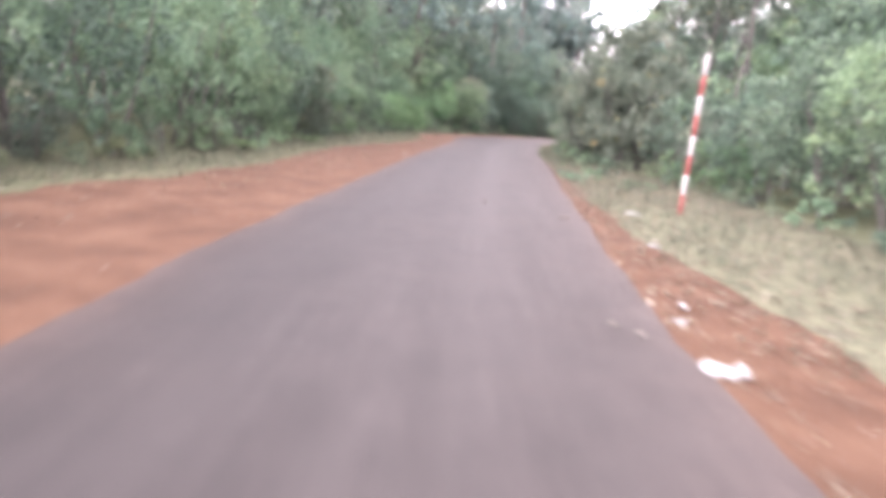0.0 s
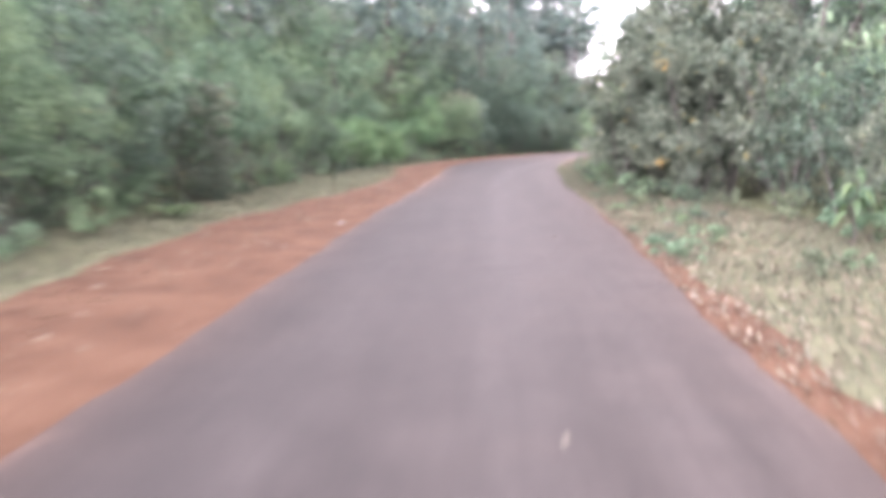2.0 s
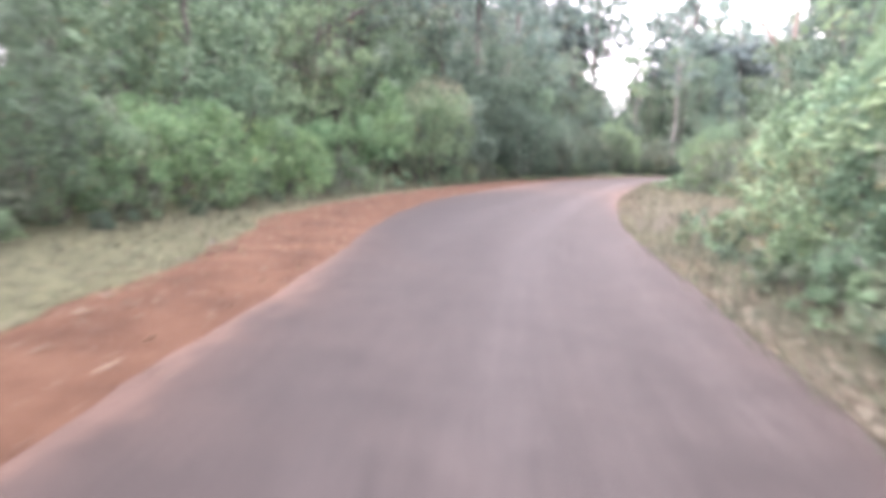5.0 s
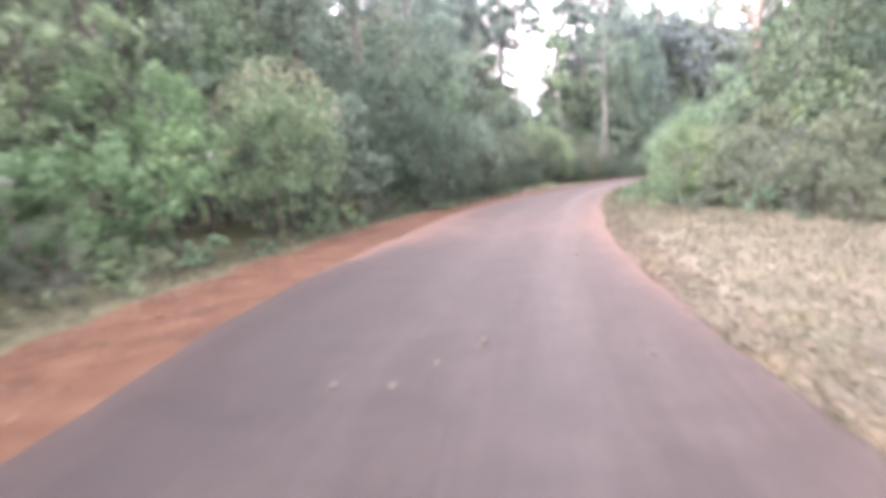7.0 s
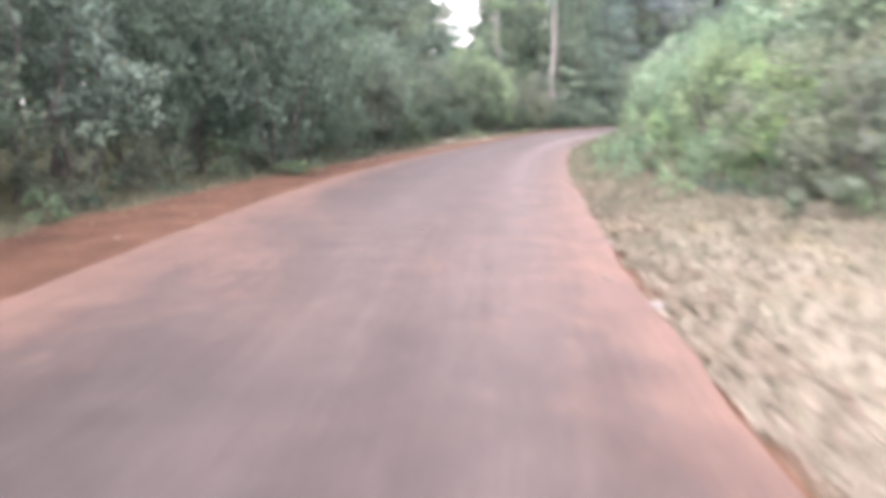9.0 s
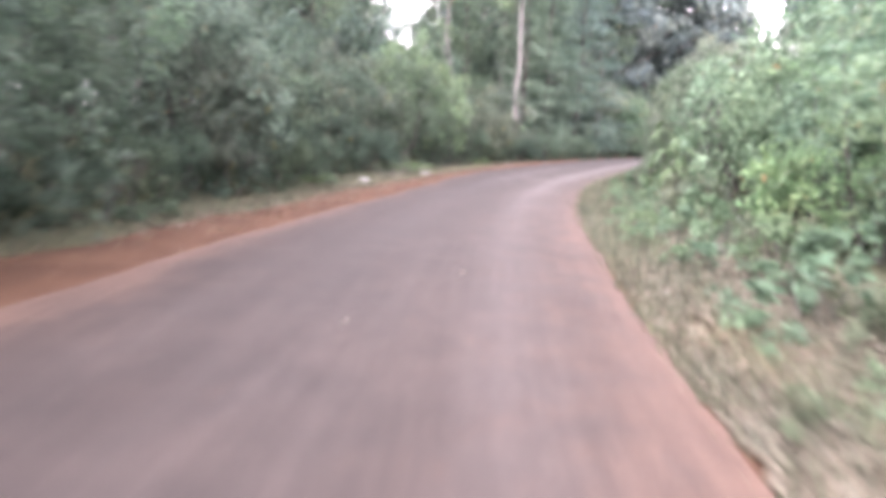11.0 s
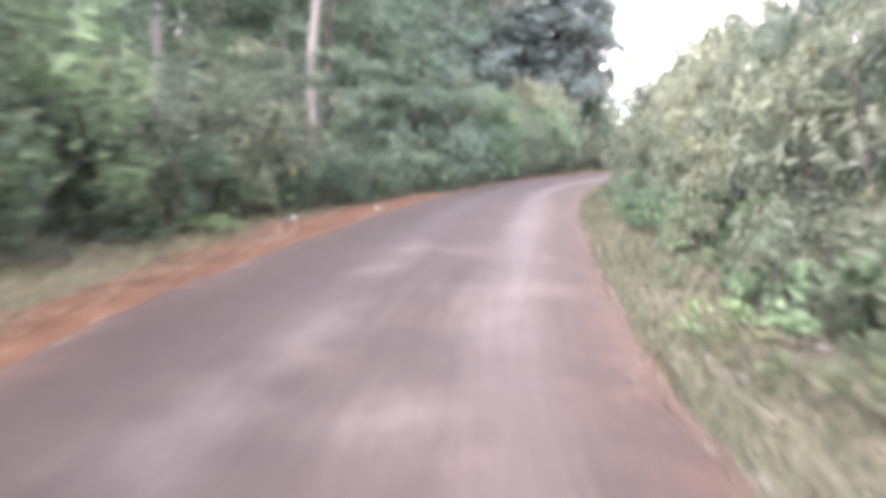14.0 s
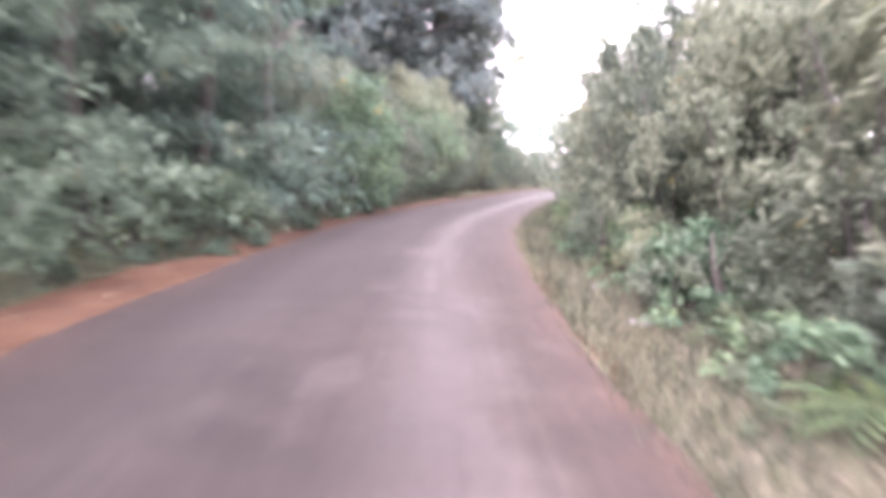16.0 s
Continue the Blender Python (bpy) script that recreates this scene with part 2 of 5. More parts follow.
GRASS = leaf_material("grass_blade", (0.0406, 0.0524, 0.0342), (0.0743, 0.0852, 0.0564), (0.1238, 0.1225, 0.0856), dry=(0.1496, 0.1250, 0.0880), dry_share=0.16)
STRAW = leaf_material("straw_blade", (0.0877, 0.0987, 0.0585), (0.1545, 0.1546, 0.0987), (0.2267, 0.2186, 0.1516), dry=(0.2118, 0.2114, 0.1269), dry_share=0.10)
BARK = bark_material("bark_brown", (0.038, 0.034, 0.031), (0.095, 0.087, 0.079))
BARK_PALE = bark_material("bark_pale", (0.0900, 0.0850, 0.0790), (0.1900, 0.1820, 0.1700))
BARK_RUST = bark_material("bark_rust", (0.085, 0.067, 0.055), (0.170, 0.138, 0.115))
PAINT_WHITE = plain_material("post_white_paint", (0.2295, 0.2210, 0.2125), 0.6, 0.2)
PAINT_RED = plain_material("post_red_paint", (0.1445, 0.0306, 0.0255), 0.6, 0.25)
PAPER = plain_material("pale_paper", (0.1768, 0.1734, 0.1700), 0.8, 0.1)
STONE = plain_material("pale_stone", (0.1156, 0.1067, 0.0999), 0.9, 0.4, 6.0)
GRIT = leaf_material("reddish_grit", (0.045, 0.022, 0.014), (0.085, 0.048, 0.032), (0.13, 0.088, 0.066), dry=(0.17, 0.14, 0.12), dry_share=0.04, through_share=0.0)
STICK = plain_material("dry_stick", (0.1190, 0.1045, 0.0884), 0.9, 0.35)
LEAF_FERN = leaf_material("leaf_fern", (0.0422, 0.0739, 0.0352), (0.0704, 0.1162, 0.0549), (0.1056, 0.1549, 0.0739), dry_share=0.01)
YELLOW = plain_material("yellow_leaf", (0.24, 0.165, 0.05), 0.6, 0.15)

# ---- plan: the line of the road and, along it, the offsets of its edges ----
KNOTS = [(0.25, -42), (0.2, -28), (0.14, -12), (0.07, -0.11), (-0.02, 5.88), (0.06, 11.88), (0.15, 17.88), (0.24, 23.88), (0.40, 29.88),
         (1.02, 35.83), (2.15, 41.7), (3.62, 47.51), (5.18, 53.33), (6.86, 59.08), (8.94, 64.71), (11.70, 70.02), (15.05, 75.0),
         (18.1, 79.25), (21.36, 83.45), (25.4, 87.86), (30.24, 92.17), (35.7, 96.75), (42.3, 101.9), (52.2, 109.2), (68, 118.5), (92, 130)]


def smooth_line(knots):
    k = [Vector(p) for p in knots]
    pts = []
    for a in range(len(k) - 1):
        p0, p1, p2, p3 = k[max(a - 1, 0)], k[a], k[a + 1], k[min(a + 2, len(k) - 1)]
        for u in np.linspace(0, 1, 24, endpoint=False):
            pts.append(0.5 * (2 * p1 + (p2 - p0) * u + (2 * p0 - 5 * p1 + 4 * p2 - p3) * u**2 + (3 * p1 - 3 * p2 + p3 - p0) * u**3))
    return np.array([tuple(p) for p in pts] + [tuple(k[-1])])


LINE = smooth_line(KNOTS)
ALONG = np.r_[0, np.cumsum(np.hypot(*np.diff(LINE, axis=0).T))]
ALONG -= ALONG[3 * 24]
WAY = np.gradient(LINE, axis=0)
WAY /= np.hypot(*WAY.T)[:, None]


def place(s, d):
    """World x, y at s metres along the road and d metres to the right of its line."""
    x, y = np.interp(s, ALONG, LINE[:, 0]), np.interp(s, ALONG, LINE[:, 1])
    tx, ty = np.interp(s, ALONG, WAY[:, 0]), np.interp(s, ALONG, WAY[:, 1])
    n = np.hypot(tx, ty)
    return x + ty / n * d, y - tx / n * d


def unplace(x, y):
    """Metres along the road and to its right, for arrays of x and y."""
    pts = np.stack([np.ravel(x), np.ravel(y)], 1)
    s, d = np.empty(len(pts)), np.empty(len(pts))
    coarse = slice(None, None, 4)
    for a in range(0, len(pts), 4000):
        q = pts[a:a + 4000]
        k = ((q[:, None] - LINE[None, coarse]) ** 2).sum(-1).argmin(1)
        off, way = q - LINE[coarse][k], WAY[coarse][k]
        s[a:a + 4000] = ALONG[coarse][k] + (off * way).sum(1)
        d[a:a + 4000] = off[:, 0] * way[:, 1] - off[:, 1] * way[:, 0]
    return s, d


def table(text):
    """Values along the road, smoothed."""
    rows = [tuple(float(v) for v in w.split(":")) for w in text.split()]
    s = np.arange(-40, 200, 0.25)
    v = np.interp(s, [r[0] for r in rows], [r[1] for r in rows])
    bell = np.exp(-0.5 * (np.arange(-16, 17) / 5.5) ** 2)
    return s, np.convolve(np.pad(v, 16, mode="edge"), bell / bell.sum(), mode="valid")


EDGE_L = table("-40:-2 0:-2.02 5:-1.97 12:-1.98 18:-1.96 22:-1.95 26:-1.84 31:-1.85 34:-2.15 37:-2.62 40:-2.92 43:-3.15 46:-3.32 50:-3.15 54:-3.25 58:-3.05 62:-2.6 65:-2.25 68:-2.02 71:-2.2 74:-2.38 78:-2.36 82:-2.24 86:-2.0 90:-1.93 95:-1.9 200:-1.9")
EDGE_R = table("-40:1.4 0:1.4 5:1.45 10:1.5 15:1.62 20:1.78 25:1.9 30:2.02 34:1.97 37:1.72 40:1.52 43:1.36 46:1.12 50:0.98 55:1.05 59:1.05 61.5:1.17 64:1.12 66:1.08 70:1.02 75:0.96 80:1.1 86:1.2 92:1.26 95:1.3 200:1.3")
DIRT_L = table("-40:-5 8:-5.0 12:-4.0 16:-4.3 20:-4.4 25:-3.6 29:-3.25 33:-3.5 37:-4.9 43:-5.05 48:-5.0 52:-5.05 55:-4.75 59:-4.25 62:-3.7 66:-3.15 72:-3.1 76:-3.2 80:-3.45 84:-3.0 87:-2.75 90:-2.35 93:-2.5 97:-2.5 200:-2.4")
BUSH_L = table("-40:-5.6 10:-5.4 25:-5.3 31:-5.4 36:-5.5 43:-5.45 50:-5.4 56:-4.95 60:-4.5 63:-4.1 66:-3.8 70:-4.3 76:-3.9 80:-3.9 84:-3.0 88:-2.5 95:-2.5 200:-2.6")
BUSH_R = table("-40:5.5 0:5.4 14:5.2 19:4.9 23:4.2 25:2.8 28:2.5 32:2.3 36:2.5 38.5:2.8 40:4.2 45:6.0 49:5.6 52:4.2 56:2.7 59:1.9 61:2.6 64:2.9 66:2.5 68:2.25 74:2.15 80:2.2 86:2.15 92:2.0 98:1.85 110:1.9 200:2.2")
DIRT_R = table("-40:1.6 4:1.5 8:0.9 12:0.55 16:0.4 20:0.22 24:-0.05 28:-0.15 35:-0.1 45:-0.03 60:-0.03 64:-0.1 84:-0.12 88:0.15 93:0.15 96:-0.1 200:-0.1")
RED = table("-40:0.10 30:0.10 37:0.12 42:0.12 45:0.2 48:0.4 51:0.66 60:0.66 66:0.6 72:0.45 80:0.4 100:0.35 200:0.3")
DRY_R = table("-40:0.25 5:0.3 14:0.25 20:0.12 34:0.25 39:0.85 45:1.0 55:0.9 60:0.75 68:0.75 80:0.75 200:0.6")


def of(tab, s):
    return np.interp(s, *tab)


def ripple(x, y):
    return (np.sin(1.7 * x + 0.6 * y) * np.sin(0.9 * y - 0.5 * x) + 0.6 * np.sin(3.9 * x - 2.2 * y + 1) * np.sin(3.1 * y + 0.7 * x)) / 1.6


def lie_from(s, d, x, y):
    """Height of the ground sheet."""
    out_l, out_r = np.maximum(of(DIRT_L, s) - d, 0), np.maximum(d - of(EDGE_R, s) - of(DIRT_R, s), 0)
    away = np.minimum(np.maximum(out_l, out_r), 6.0)
    return -0.035 + 0.022 * ripple(x, y) + 0.012 * away + 0.05 * np.minimum(away / 3, 1) * ripple(0.35 * x, 0.4 * y)


def lie(x, y):
    s, d = unplace([x], [y])
    return float(lie_from(s, d, np.array([x]), np.array([y]))[0])


# ---- mesh helpers ----
def mesh_of(name, verts, faces, mat, smooth=False):
    me = bpy.data.meshes.new(name)
    me.from_pydata(np.asarray(verts).tolist(), [], np.asarray(faces).tolist())
    me.materials.append(mat)
    if smooth:
        me.polygons.foreach_set("use_smooth", np.ones(len(me.polygons), bool))
    me.update()
    return me


def part(name, me, parent, label=""):
    ob = new(name, me)
    ob.parent = parent
    return tagged(ob, label)


def float_layer(me, name, values):
    a = me.attributes.new(name, "FLOAT", "POINT")
    a.data.foreach_set("value", np.asarray(values, np.float32))


def sheet(name, s, d, z, mat, extra=None):
    """A strip of road or soil from grids of s, d, z."""
    x, y = place(s.ravel(), d.ravel())
    nr, nc = s.shape
    k = np.arange(nr * nc).reshape(nr, nc)
    faces = np.stack([k[:-1, :-1], k[:-1, 1:], k[1:, 1:], k[1:, :-1]], -1).reshape(-1, 4)
    me = mesh_of(name, np.stack([x, y, z.ravel()], 1), faces, mat, True)
    uv = me.uv_layers.new(name="plan")
    loops = np.empty(len(me.loops), np.int32)
    me.loops.foreach_get("vertex_index", loops)
    uv.data.foreach_set("uv", np.stack([d.ravel()[loops], s.ravel()[loops]], 1).ravel().astype(np.float32))
    for key, v in (extra or {}).items():
        float_layer(me, key, v.ravel())
    return new(name, me)


# ---- ground, road and shoulders ----
def build_ground():
    xs = np.r_[-1500, -700, -350, -180, -100, -60, -40, np.arange(-28, 62, 0.6), 75, 100, 140, 220, 400, 800, 1500]
    ys = np.r_[-1500, -700, -350, -180, -100, -60, -40, np.arange(-20, 122, 0.6), 135, 160, 220, 400, 800, 1500]
    gx, gy = np.meshgrid(xs, ys, indexing="ij")
    s, d = unplace(gx, gy)
    z = lie_from(s, d, gx.ravel(), gy.ravel())
    inside = (d > of(EDGE_L, s) - 0.3) & (d < of(EDGE_R, s) + 0.1)
    z = np.where(inside, -0.09, z)
    k = np.arange(gx.size).reshape(gx.shape)
    faces = np.stack([k[:-1, :-1], k[1:, :-1], k[1:, 1:], k[:-1, 1:]], -1).reshape(-1, 4)
    me = mesh_of("ground", np.stack([gx.ravel(), gy.ravel(), z], 1), faces, GROUND, True)
    right = (d > 0) * of(DRY_R, s) * np.clip(1.3 - np.maximum(d - of(BUSH_R, s), 0) / 1.0, 0, 1)
    left = (d < 0) * 0.12 * np.clip(1.2 - np.maximum(of(BUSH_L, s) - d, 0) / 0.8, 0, 1)
    float_layer(me, "dry", np.maximum(right, left))
    tagged(new("ground", me), "forest floor of earth, thin grass and dry leaves", "ground", kind="structure")


def wobble(s, seed, size):
    return size * (np.sin(1.9 * s + seed) * 0.5 + np.sin(4.3 * s + 2 * seed) * 0.3 + np.sin(9.7 * s + 3 * seed) * 0.25 + np.sin(0.55 * s + seed) * 0.3)


# worn pale patches in the asphalt: metres along, metres aside, half length, half width, strength
SCUFFS = [(69.4, 0.41, 0.35, 0.22, 0.8), (72.6, -0.34, 0.45, 0.26, 0.9), (72.4, -1.1, 0.6, 0.2, 0.5), (73.9, -1.0, 0.9, 0.16, 0.7), (74.5, 0.0, 0.9, 0.22, 0.6), (76.1, -1.05, 0.5, 0.14, 0.7),
          (77.6, -0.98, 0.7, 0.14, 0.8), (75.7, 0.38, 0.3, 0.3, 0.7), (77.7, -0.34, 0.35, 0.22, 0.5), (80.8, 0.28, 0.7, 0.26, 0.8), (80.9, -0.5, 0.4, 0.12, 0.5), (82.0, 0.42, 0.6, 0.2, 0.8),
          (83.7, 0.46, 0.7, 0.22, 0.7), (84.9, 0.07, 0.15, 0.2, 0.6), (85.4, 0.5, 0.5, 0.18, 0.7), (89.1, 0.01, 0.3, 0.3, 0.7), (66.5, 0.5, 0.5, 0.25, 0.4)]


def build_road():
    s = np.r_[np.arange(-40, 60, 0.3), np.arange(60, 96, 0.12), np.arange(96, 190, 0.3)]
    left, right = of(EDGE_L, s) + wobble(s, 1.0, 0.035), of(EDGE_R, s) + wobble(s, 2.3, 0.04)
    u = np.r_[0, np.linspace(0, 1, 30), 1]
    d = left[:, None] + (right - left)[:, None] * u[None]
    sg = np.repeat(s[:, None], len(u), 1)
    z = 0.028 * (1 - (2 * u - 1) ** 2)[None] + 0 * sg + 0.006 * np.sin(0.8 * sg) * np.sin(1.3 * d)
    z[:, 0] = z[:, -1] = -0.10
    red = of(RED, s)[:, None]
    el, er = d - left[:, None], right[:, None] - d
    dust = np.clip(red * (0.06 + 0.32 * el / (el + er + 0.01) + 0.30 * np.exp(-er / 1.3)) + 0.6 * np.exp(-el / 0.22) * np.interp(s, [30, 36, 44, 48, 60, 68], [0.6, 0.35, 0.35, 1, 0.9, 0.4])[:, None] + (0.16 * np.exp(-er / 0.2) + 0.10 * np.exp(-er / 0.8)) * np.interp(s, [40, 44, 54, 60], [1, 2.6, 2.6, 1.3])[:, None], 0, 1)
    spill = np.interp(s, [22, 28, 32, 36, 44, 47.5, 50, 56, 60, 66, 80], [0.05, 0.4, 0.4, 0.08, 0.08, 0.45, 0.9, 0.9, 0.45, 0.3, 0.1])[:, None] * np.exp(-el / np.interp(s, [47.5, 49.3, 52, 55], [0.65, 1.35, 1.2, 0.65])[:, None]) * (1 + 0.2 * np.sin(2.3 * sg + 4 * d))
    wear = np.repeat(np.interp(s, [0, 55, 64, 70, 90, 120], [0.1, 0.15, 0.3, 0.5, 0.6, 0.5])[:, None], len(u), 1)
    polish_sheen = (np.exp(-((d - 0.15) / 0.28) ** 2) + 0.4 * np.exp(-((d + 1.15) / 0.3) ** 2)) * np.interp(s, [0, 30, 55, 66, 74, 120], [0.1, 0.2, 0.25, 0.4, 0.8, 0.8])[:, None]
    scuff = 0 * sg
    for a, b, long, wide, much in SCUFFS:
        lean = d - b - 0.06 * np.sin(9 * (sg - a))
        scuff = np.maximum(scuff, much * np.exp(-((sg - a) / long) ** 2 - (lean / wide) ** 2))
    road = sheet("road", sg, d, z, ASPHALT, {"polish_sheen": polish_sheen, "left_dark": 0.97 * np.exp(-el / np.interp(s, [30, 36, 46, 50], [2.1, 3.3, 3.3, 2.1])[:, None]) + 0 * sg, "scuff": scuff, "dust": np.clip(dust + spill, 0, 1), "wear": wear})
    ends = np.empty(2 * len(road.data.edges), np.int32)
    road.data.edges.foreach_get("vertices", ends)
    column = ends.reshape(-1, 2) % len(u)
    rim = ((column == 1).all(1) | (column == len(u) - 2).all(1))
    road.data.attributes.new("sharp_edge", "BOOLEAN", "EDGE").data.foreach_set("value", rim)
    tagged(road, "worn grey asphalt lane dusted with red earth", "road", kind="structure")


def build_shoulders():
    s = np.arange(-40, 190, 0.3)
    u = np.linspace(0, 1, 18)
    sg = np.repeat(s[:, None], len(u), 1)
    inner, outer = of(EDGE_L, s) + 0.3, of(DIRT_L, s) + wobble(s, 4.1, 0.14) - 0.25
    d = inner[:, None] + (outer - inner)[:, None] * u[None]
    x, y = place(sg.ravel(), d.ravel())
    lump = ripple(x * 1.3, y * 1.3).reshape(d.shape)
    z = -0.012 + 0.010 * lump * (u > 0.12) - 0.075 * np.clip((u - 0.72) / 0.28, 0, 1)[None] ** 1.5
    tagged(sheet("dirt_shoulder", sg, d, z, DIRT), "bare red laterite shoulder beside the asphalt", "dirt verge", kind="structure")
    inner, outer = of(EDGE_R, s) - 0.3, of(EDGE_R, s) + of(DIRT_R, s) + wobble(s, 5.3, 0.16) + 0.15
    d = inner[:, None] + (outer - inner)[:, None] * u[None]
    x, y = place(sg.ravel(), d.ravel())
    lump = ripple(x * 1.3, y * 1.3).reshape(d.shape)
    z = -0.014 + 0.010 * lump * (u > 0.3) - 0.075 * np.clip((u - 0.62) / 0.38, 0, 1)[None] ** 1.4
    tagged(sheet("dirt_edge", sg, d, z, DIRT), "narrow strip of red earth along the asphalt", "dirt verge", kind="structure")


# ---- plants ----
def unit(v):
    return v / np.maximum(np.linalg.norm(v, axis=-1, keepdims=True), 1e-9)


def leaf_shapes(rng, at, out, size, aspect=0.42, droop=0.5, up=0.5, pointed=False):
    """Folded kite leaves (or pointed three-sided ones) at the given places, facing roughly outwards: vertices and faces."""
    n = len(at)
    axis = unit(rng.normal(size=(n, 3)) * 0.8 + out * 0.6 + np.array([0, 0, -droop]))
    face = unit(out * 0.7 + rng.normal(size=(n, 3)) * 0.55 + np.array([0, 0, up]))
    side = unit(np.cross(axis, face))
    face = np.cross(side, axis)
    ln = size * rng.uniform(0.55, 1.35, (n, 1))
    w = ln * aspect * rng.uniform(0.8, 1.2, (n, 1)) / 2
    if pointed:
        return np.stack([at - axis * ln / 2 + side * w, at + axis * ln / 2 - face * ln * 0.10, at - axis * ln / 2 - side * w], 1).reshape(-1, 3), np.arange(3 * n).reshape(n, 3)
    v = np.stack([at - axis * ln / 2, at + side * w + face * w * 0.35 + axis * ln * 0.05, at + axis * ln / 2 - face * ln * 0.10, at - side * w + face * w * 0.35 + axis * ln * 0.05], 1)
    return v.reshape(-1, 3), np.arange(4 * n).reshape(n, 4)


def crown_points(rng, radius, low, high, clumps, leaves, clump_size, flat=1.0, lean=0.55, skirt=0.0):
    """Places and outward directions of leaves on twiggy clumps, which sit on the outsides of the lobes of a crown."""
    mid, half = (low + high) / 2, (high - low) / 2
    lobes = int(max(6, clumps // 6) * np.clip(half / radius, 1, 2.2))
    way = unit(rng.normal(size=(lobes, 3)))
    big = 0.40 * min(radius, half * 1.2) * rng.uniform(0.65, 1.25, (lobes, 1))
    wide = 1 + skirt * np.clip(-way[:, 2:3], 0, 1)
    c = way * rng.uniform(0.35, 1.0, (lobes, 1)) ** 0.5 * np.concatenate([wide, wide, np.ones_like(wide)], 1) * np.array([radius, radius, half]) * 0.68 * rng.uniform(0.85, 1.15, (lobes, 1))
    k = rng.integers(0, lobes, clumps)
    turn = unit(rng.normal(size=(clumps, 3)) + unit(c[k] + 1e-6) * 0.8 + np.array([0, 0, 0.45]))
    c = c[k] + turn * big[k] * rng.uniform(0.75, 1.08, (clumps, 1)) * np.array([1, 1, flat])
    r = 0.62 * clump_size * rng.uniform(0.55, 1.35, clumps)
    k = rng.integers(0, clumps, leaves)
    o = unit(rng.normal(size=(leaves, 3)) + turn[k] * lean + np.array([0, 0, 0.2]))
    p = c[k] + o * (r[k] * rng.uniform(0.4, 1.15, leaves))[:, None] * np.array([1, 1, flat])
    p[:, 2] += mid
    ok = p[:, 2] > 0.04
    return p[ok], unit(o + 0.5 * turn[k])[ok]


def tube(path, radii, sides=7):
    """A tapered round limb along a path: vertices and faces."""
    path = [Vector(p) for p in path]
    v, f = [], []
    for k, (p, r) in enumerate(zip(path, radii)):
        t = (path[min(k + 1, len(path) - 1)] - path[max(k - 1, 0)]).normalized()
        a = t.orthogonal().normalized()
        b = t.cross(a)
        v += [tuple(p + (a * math.cos(q) + b * math.sin(q)) * r) for q in (2 * math.pi * j / sides for j in range(sides))]
    for k in range(len(path) - 1):
        for j in range(sides):
            i = (j + 1) % sides
            f.append((k * sides + j, k * sides + i, (k + 1) * sides + i, (k + 1) * sides + j))
    v.append(tuple(path[-1]))
    f += [((len(path) - 1) * sides + j, (len(path) - 1) * sides + (j + 1) % sides, len(v) - 1, len(v) - 1)[:3] for j in range(sides)]
    return v, f


def limb_mesh(name, path, radii, mat, sides=7):
    v, f = tube(path, radii, sides)
    me = bpy.data.meshes.new(name)
    me.from_pydata(v, [], f)
    me.materials.append(mat)
    me.polygons.foreach_set("use_smooth", np.ones(len(me.polygons), bool))
    return me


def bent(rng, a, b, steps, sway):
    a, b = np.array(a, float), np.array(b, float)
    return [tuple(a + (b - a) * u + (rng.normal(size=3) * sway * (0 < k)) * (1, 1, 0.3)) for k, u in enumerate(np.linspace(0, 1, steps))]


def shrub(seed, name, label, mat, radius, height, leaves, leaf, clumps=46, clump_size=0.36, stems=4, droop=0.5, aspect=0.42, low=0.0, flat=1.0, pointed=False):
    rng = np.random.default_rng(seed)
    top = new(name)
    for k in range(stems):
        q = 2 * math.pi * (k + rng.uniform(0, 0.6)) / stems
        end = (math.cos(q) * radius * 0.55, math.sin(q) * radius * 0.55, height * rng.uniform(0.6, 0.85))
        start = (math.cos(q) * 0.08, math.sin(q) * 0.08, -0.15)
        part("stem", limb_mesh("stem", bent(rng, start, end, 5, 0.06), [0.035, 0.03, 0.025, 0.018, 0.008], BARK, 5), top)
    p, o = crown_points(rng, radius, low, height, 2 * clumps, leaves, clump_size, flat, skirt=0.45)
    v, f = leaf_shapes(rng, p, o, leaf, aspect, droop, pointed=pointed)
    part("crown", mesh_of("crown", v, f, mat), top)
    return tagged(top, label, "shrub")


